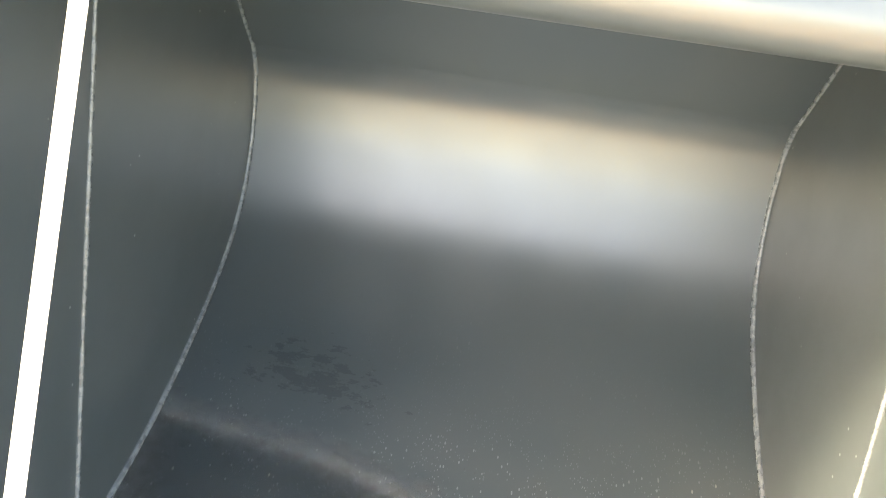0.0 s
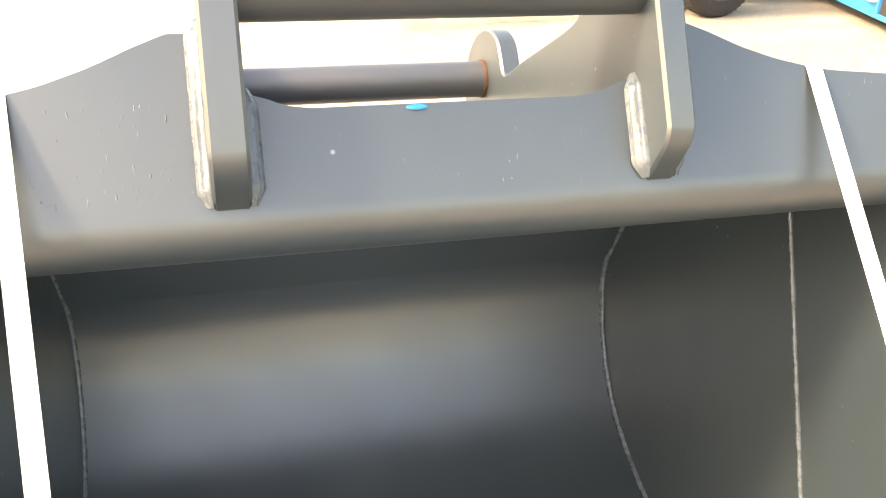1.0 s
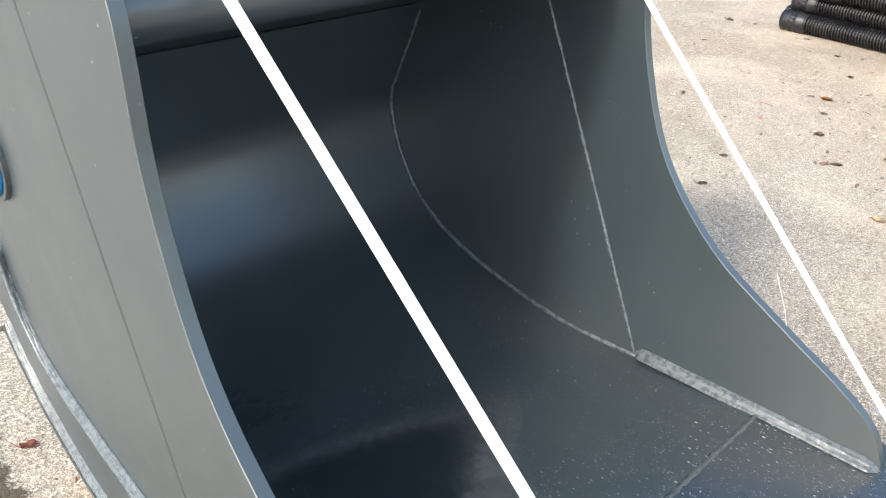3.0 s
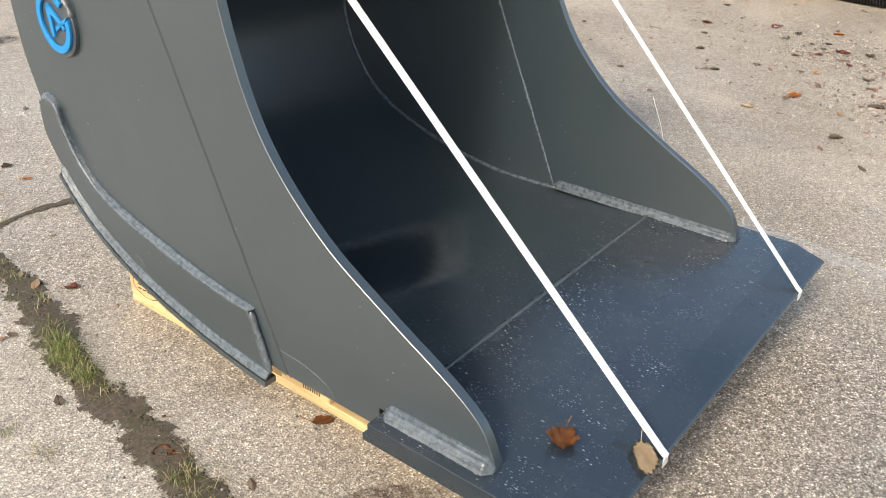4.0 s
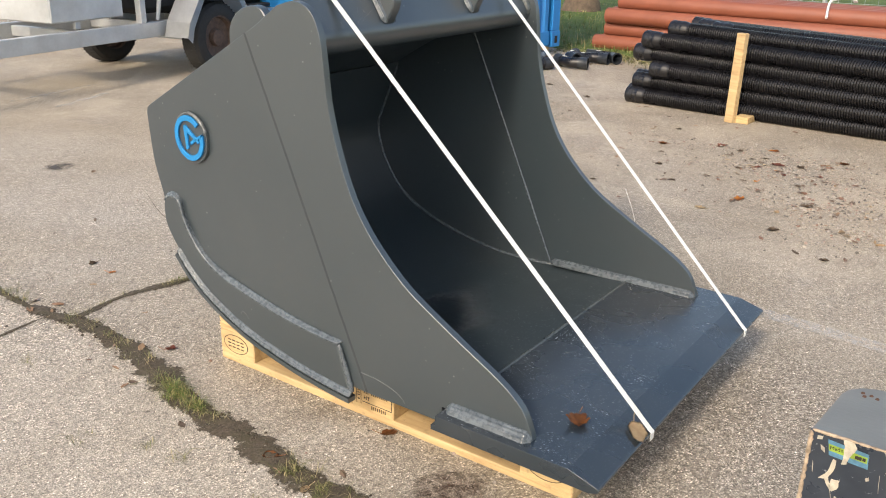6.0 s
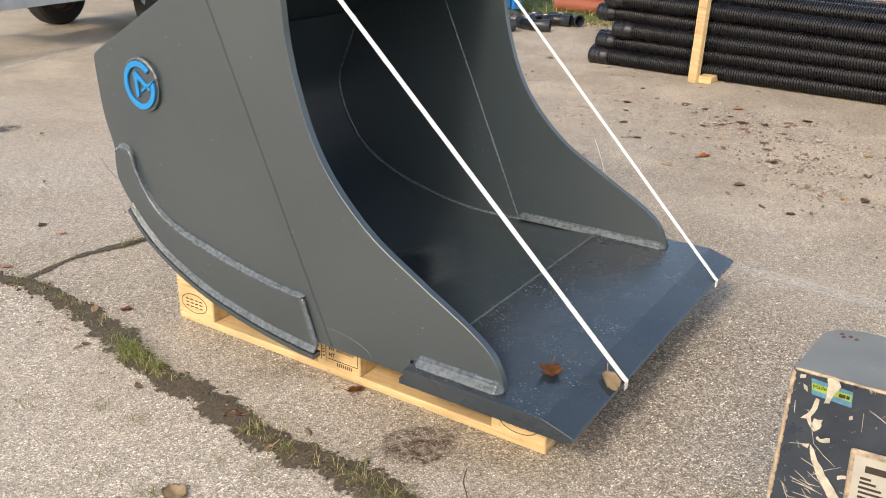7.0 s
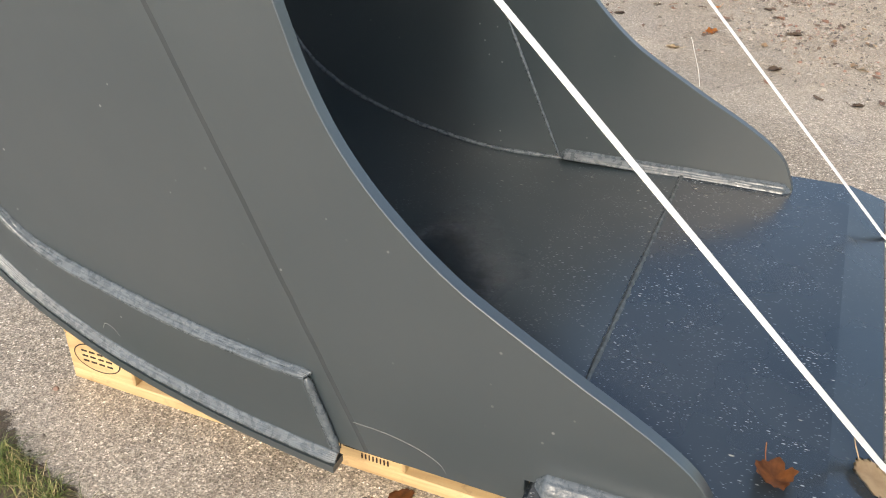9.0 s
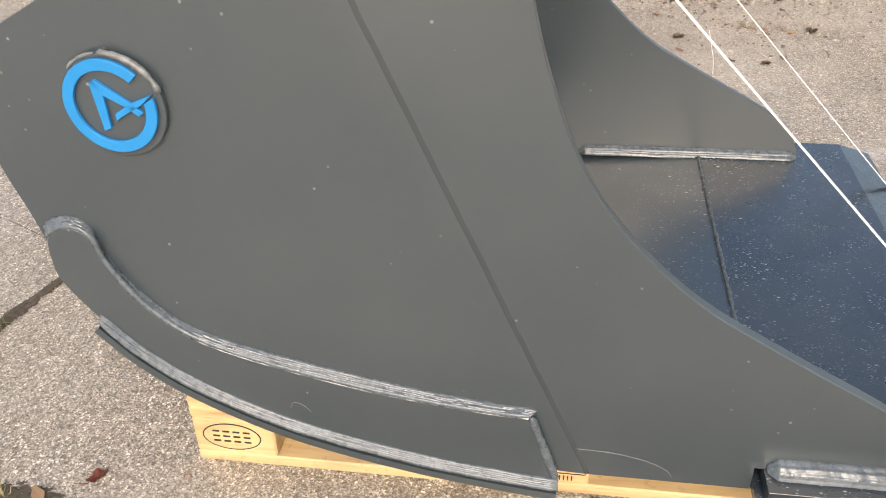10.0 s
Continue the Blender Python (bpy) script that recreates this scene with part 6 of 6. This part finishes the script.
for _ in range(9000):
    y = 6.95 + 5.5 * _rn.random() ** 1.6
    x = _rn.uniform(-5.2, 3.5)
    if x < -2.9 and y < 7.3 - (x + 2.9) * 0.4:
        continue
    blade(bm, Vector((x, y, 0.018)), _rn.uniform(0.03, 0.10), _rn.uniform(0.2, 1.1), _rn.uniform(0, 6.28), _rn.uniform(0.002, 0.005), _rn)
tagged(part("lawn_grass", bm, GRASS), "uneven green grass at the lawn's edge", "grass", kind="stuff")
bm = bmesh.new()
for _ in range(2500):
    x = _rn.uniform(-2.6, -0.9)
    y = 6.75 + _rn.gauss(0, 0.16) - 0.25 * (x + 1.8)
    blade(bm, Vector((x, y, 0.0)), _rn.uniform(0.015, 0.05), _rn.uniform(0.6, 1.6), _rn.uniform(0, 6.28), _rn.uniform(0.002, 0.004), _rn)
tagged(part("verge_grass", bm, DRY), "dry trampled grass along the yard's edge", "grass", kind="stuff")


def build_post(x, y, height, label):
    ob = part("fence_post", tube([(0, 0, 0), (0, 0, height)], 0.035, 12), GALV, smooth=40)
    ob.matrix_basis = pose(x, y, 0)
    tagged(ob, label, "fence post", "fence posts")


for x, y in ((-3.7, 11.9), (-1.15, 12.1), (1.4, 12.2), (4.0, 12.3), (6.6, 12.4)):
    build_post(x, y, 1.6, "grey galvanised steel fence post on the lawn")
bm = bmesh.new()
for k in range(9):
    tube([(-3.7, 11.9, 0.10 + 0.18 * k), (6.6, 12.4, 0.10 + 0.18 * k)], 0.003, 4, True, bm)
for k in range(60):
    x = -3.7 + 10.3 * k / 60
    tube([(x, 11.9 + 0.5 * k / 60, 0.06), (x, 11.9 + 0.5 * k / 60, 1.55)], 0.0025, 4, True, bm)
tagged(part("fence_mesh", bm, GALV), "thin wire mesh between the fence posts", "fence", kind="stuff")

BARK = plain_material("bark", (0.14, 0.10, 0.07), 0.9, 0.0, 0.4, 14.0, 1.0, 30.0)


def build_tree(x, y):
    t = thing("tree", "old tree with rough brown trunk on the lawn", "tree", (x, y, 0.0))
    part("trunk", tube([(0, 0, -0.05), (0.02, 0, 0.25), (0, 0.03, 1.2), (0.05, 0, 2.4), (0.02, 0.05, 3.4), (0.1, 0, 4.6)], [0.34, 0.24, 0.20, 0.17, 0.13, 0.05], 14), BARK, t, smooth=60)
    rnd = random.Random(9)
    leaves = bmesh.new()
    for k in range(9):
        a, z = 2.4 * k, 2.2 + 0.25 * k
        tip = Vector((math.cos(a) * (1.9 - 0.12 * k), math.sin(a) * (1.9 - 0.12 * k), z + 1.1))
        part("limb", tube([(0.02, 0.02, z), tuple(tip * 0.5 + Vector((0, 0, z * 0.5))), tuple(tip)], [0.07, 0.045, 0.015], 8), BARK, t, smooth=60)
        for _ in range(170):
            q = tip.lerp(Vector((0, 0, z + 0.4)), rnd.random() * 0.7) + Vector((rnd.gauss(0, 0.4), rnd.gauss(0, 0.4), rnd.gauss(0, 0.3)))
            d = Vector((rnd.gauss(0, 1), rnd.gauss(0, 1), rnd.gauss(0, 1))).normalized() * 0.06
            s = d.cross(Vector((rnd.gauss(0, 1), rnd.gauss(0, 1), 1))).normalized() * 0.035
            leaves.faces.new([leaves.verts.new(v) for v in (q - d, q + s, q + d, q - s)])
    part("crown", leaves, GRASS, t)


build_tree(-4.45, 11.0)
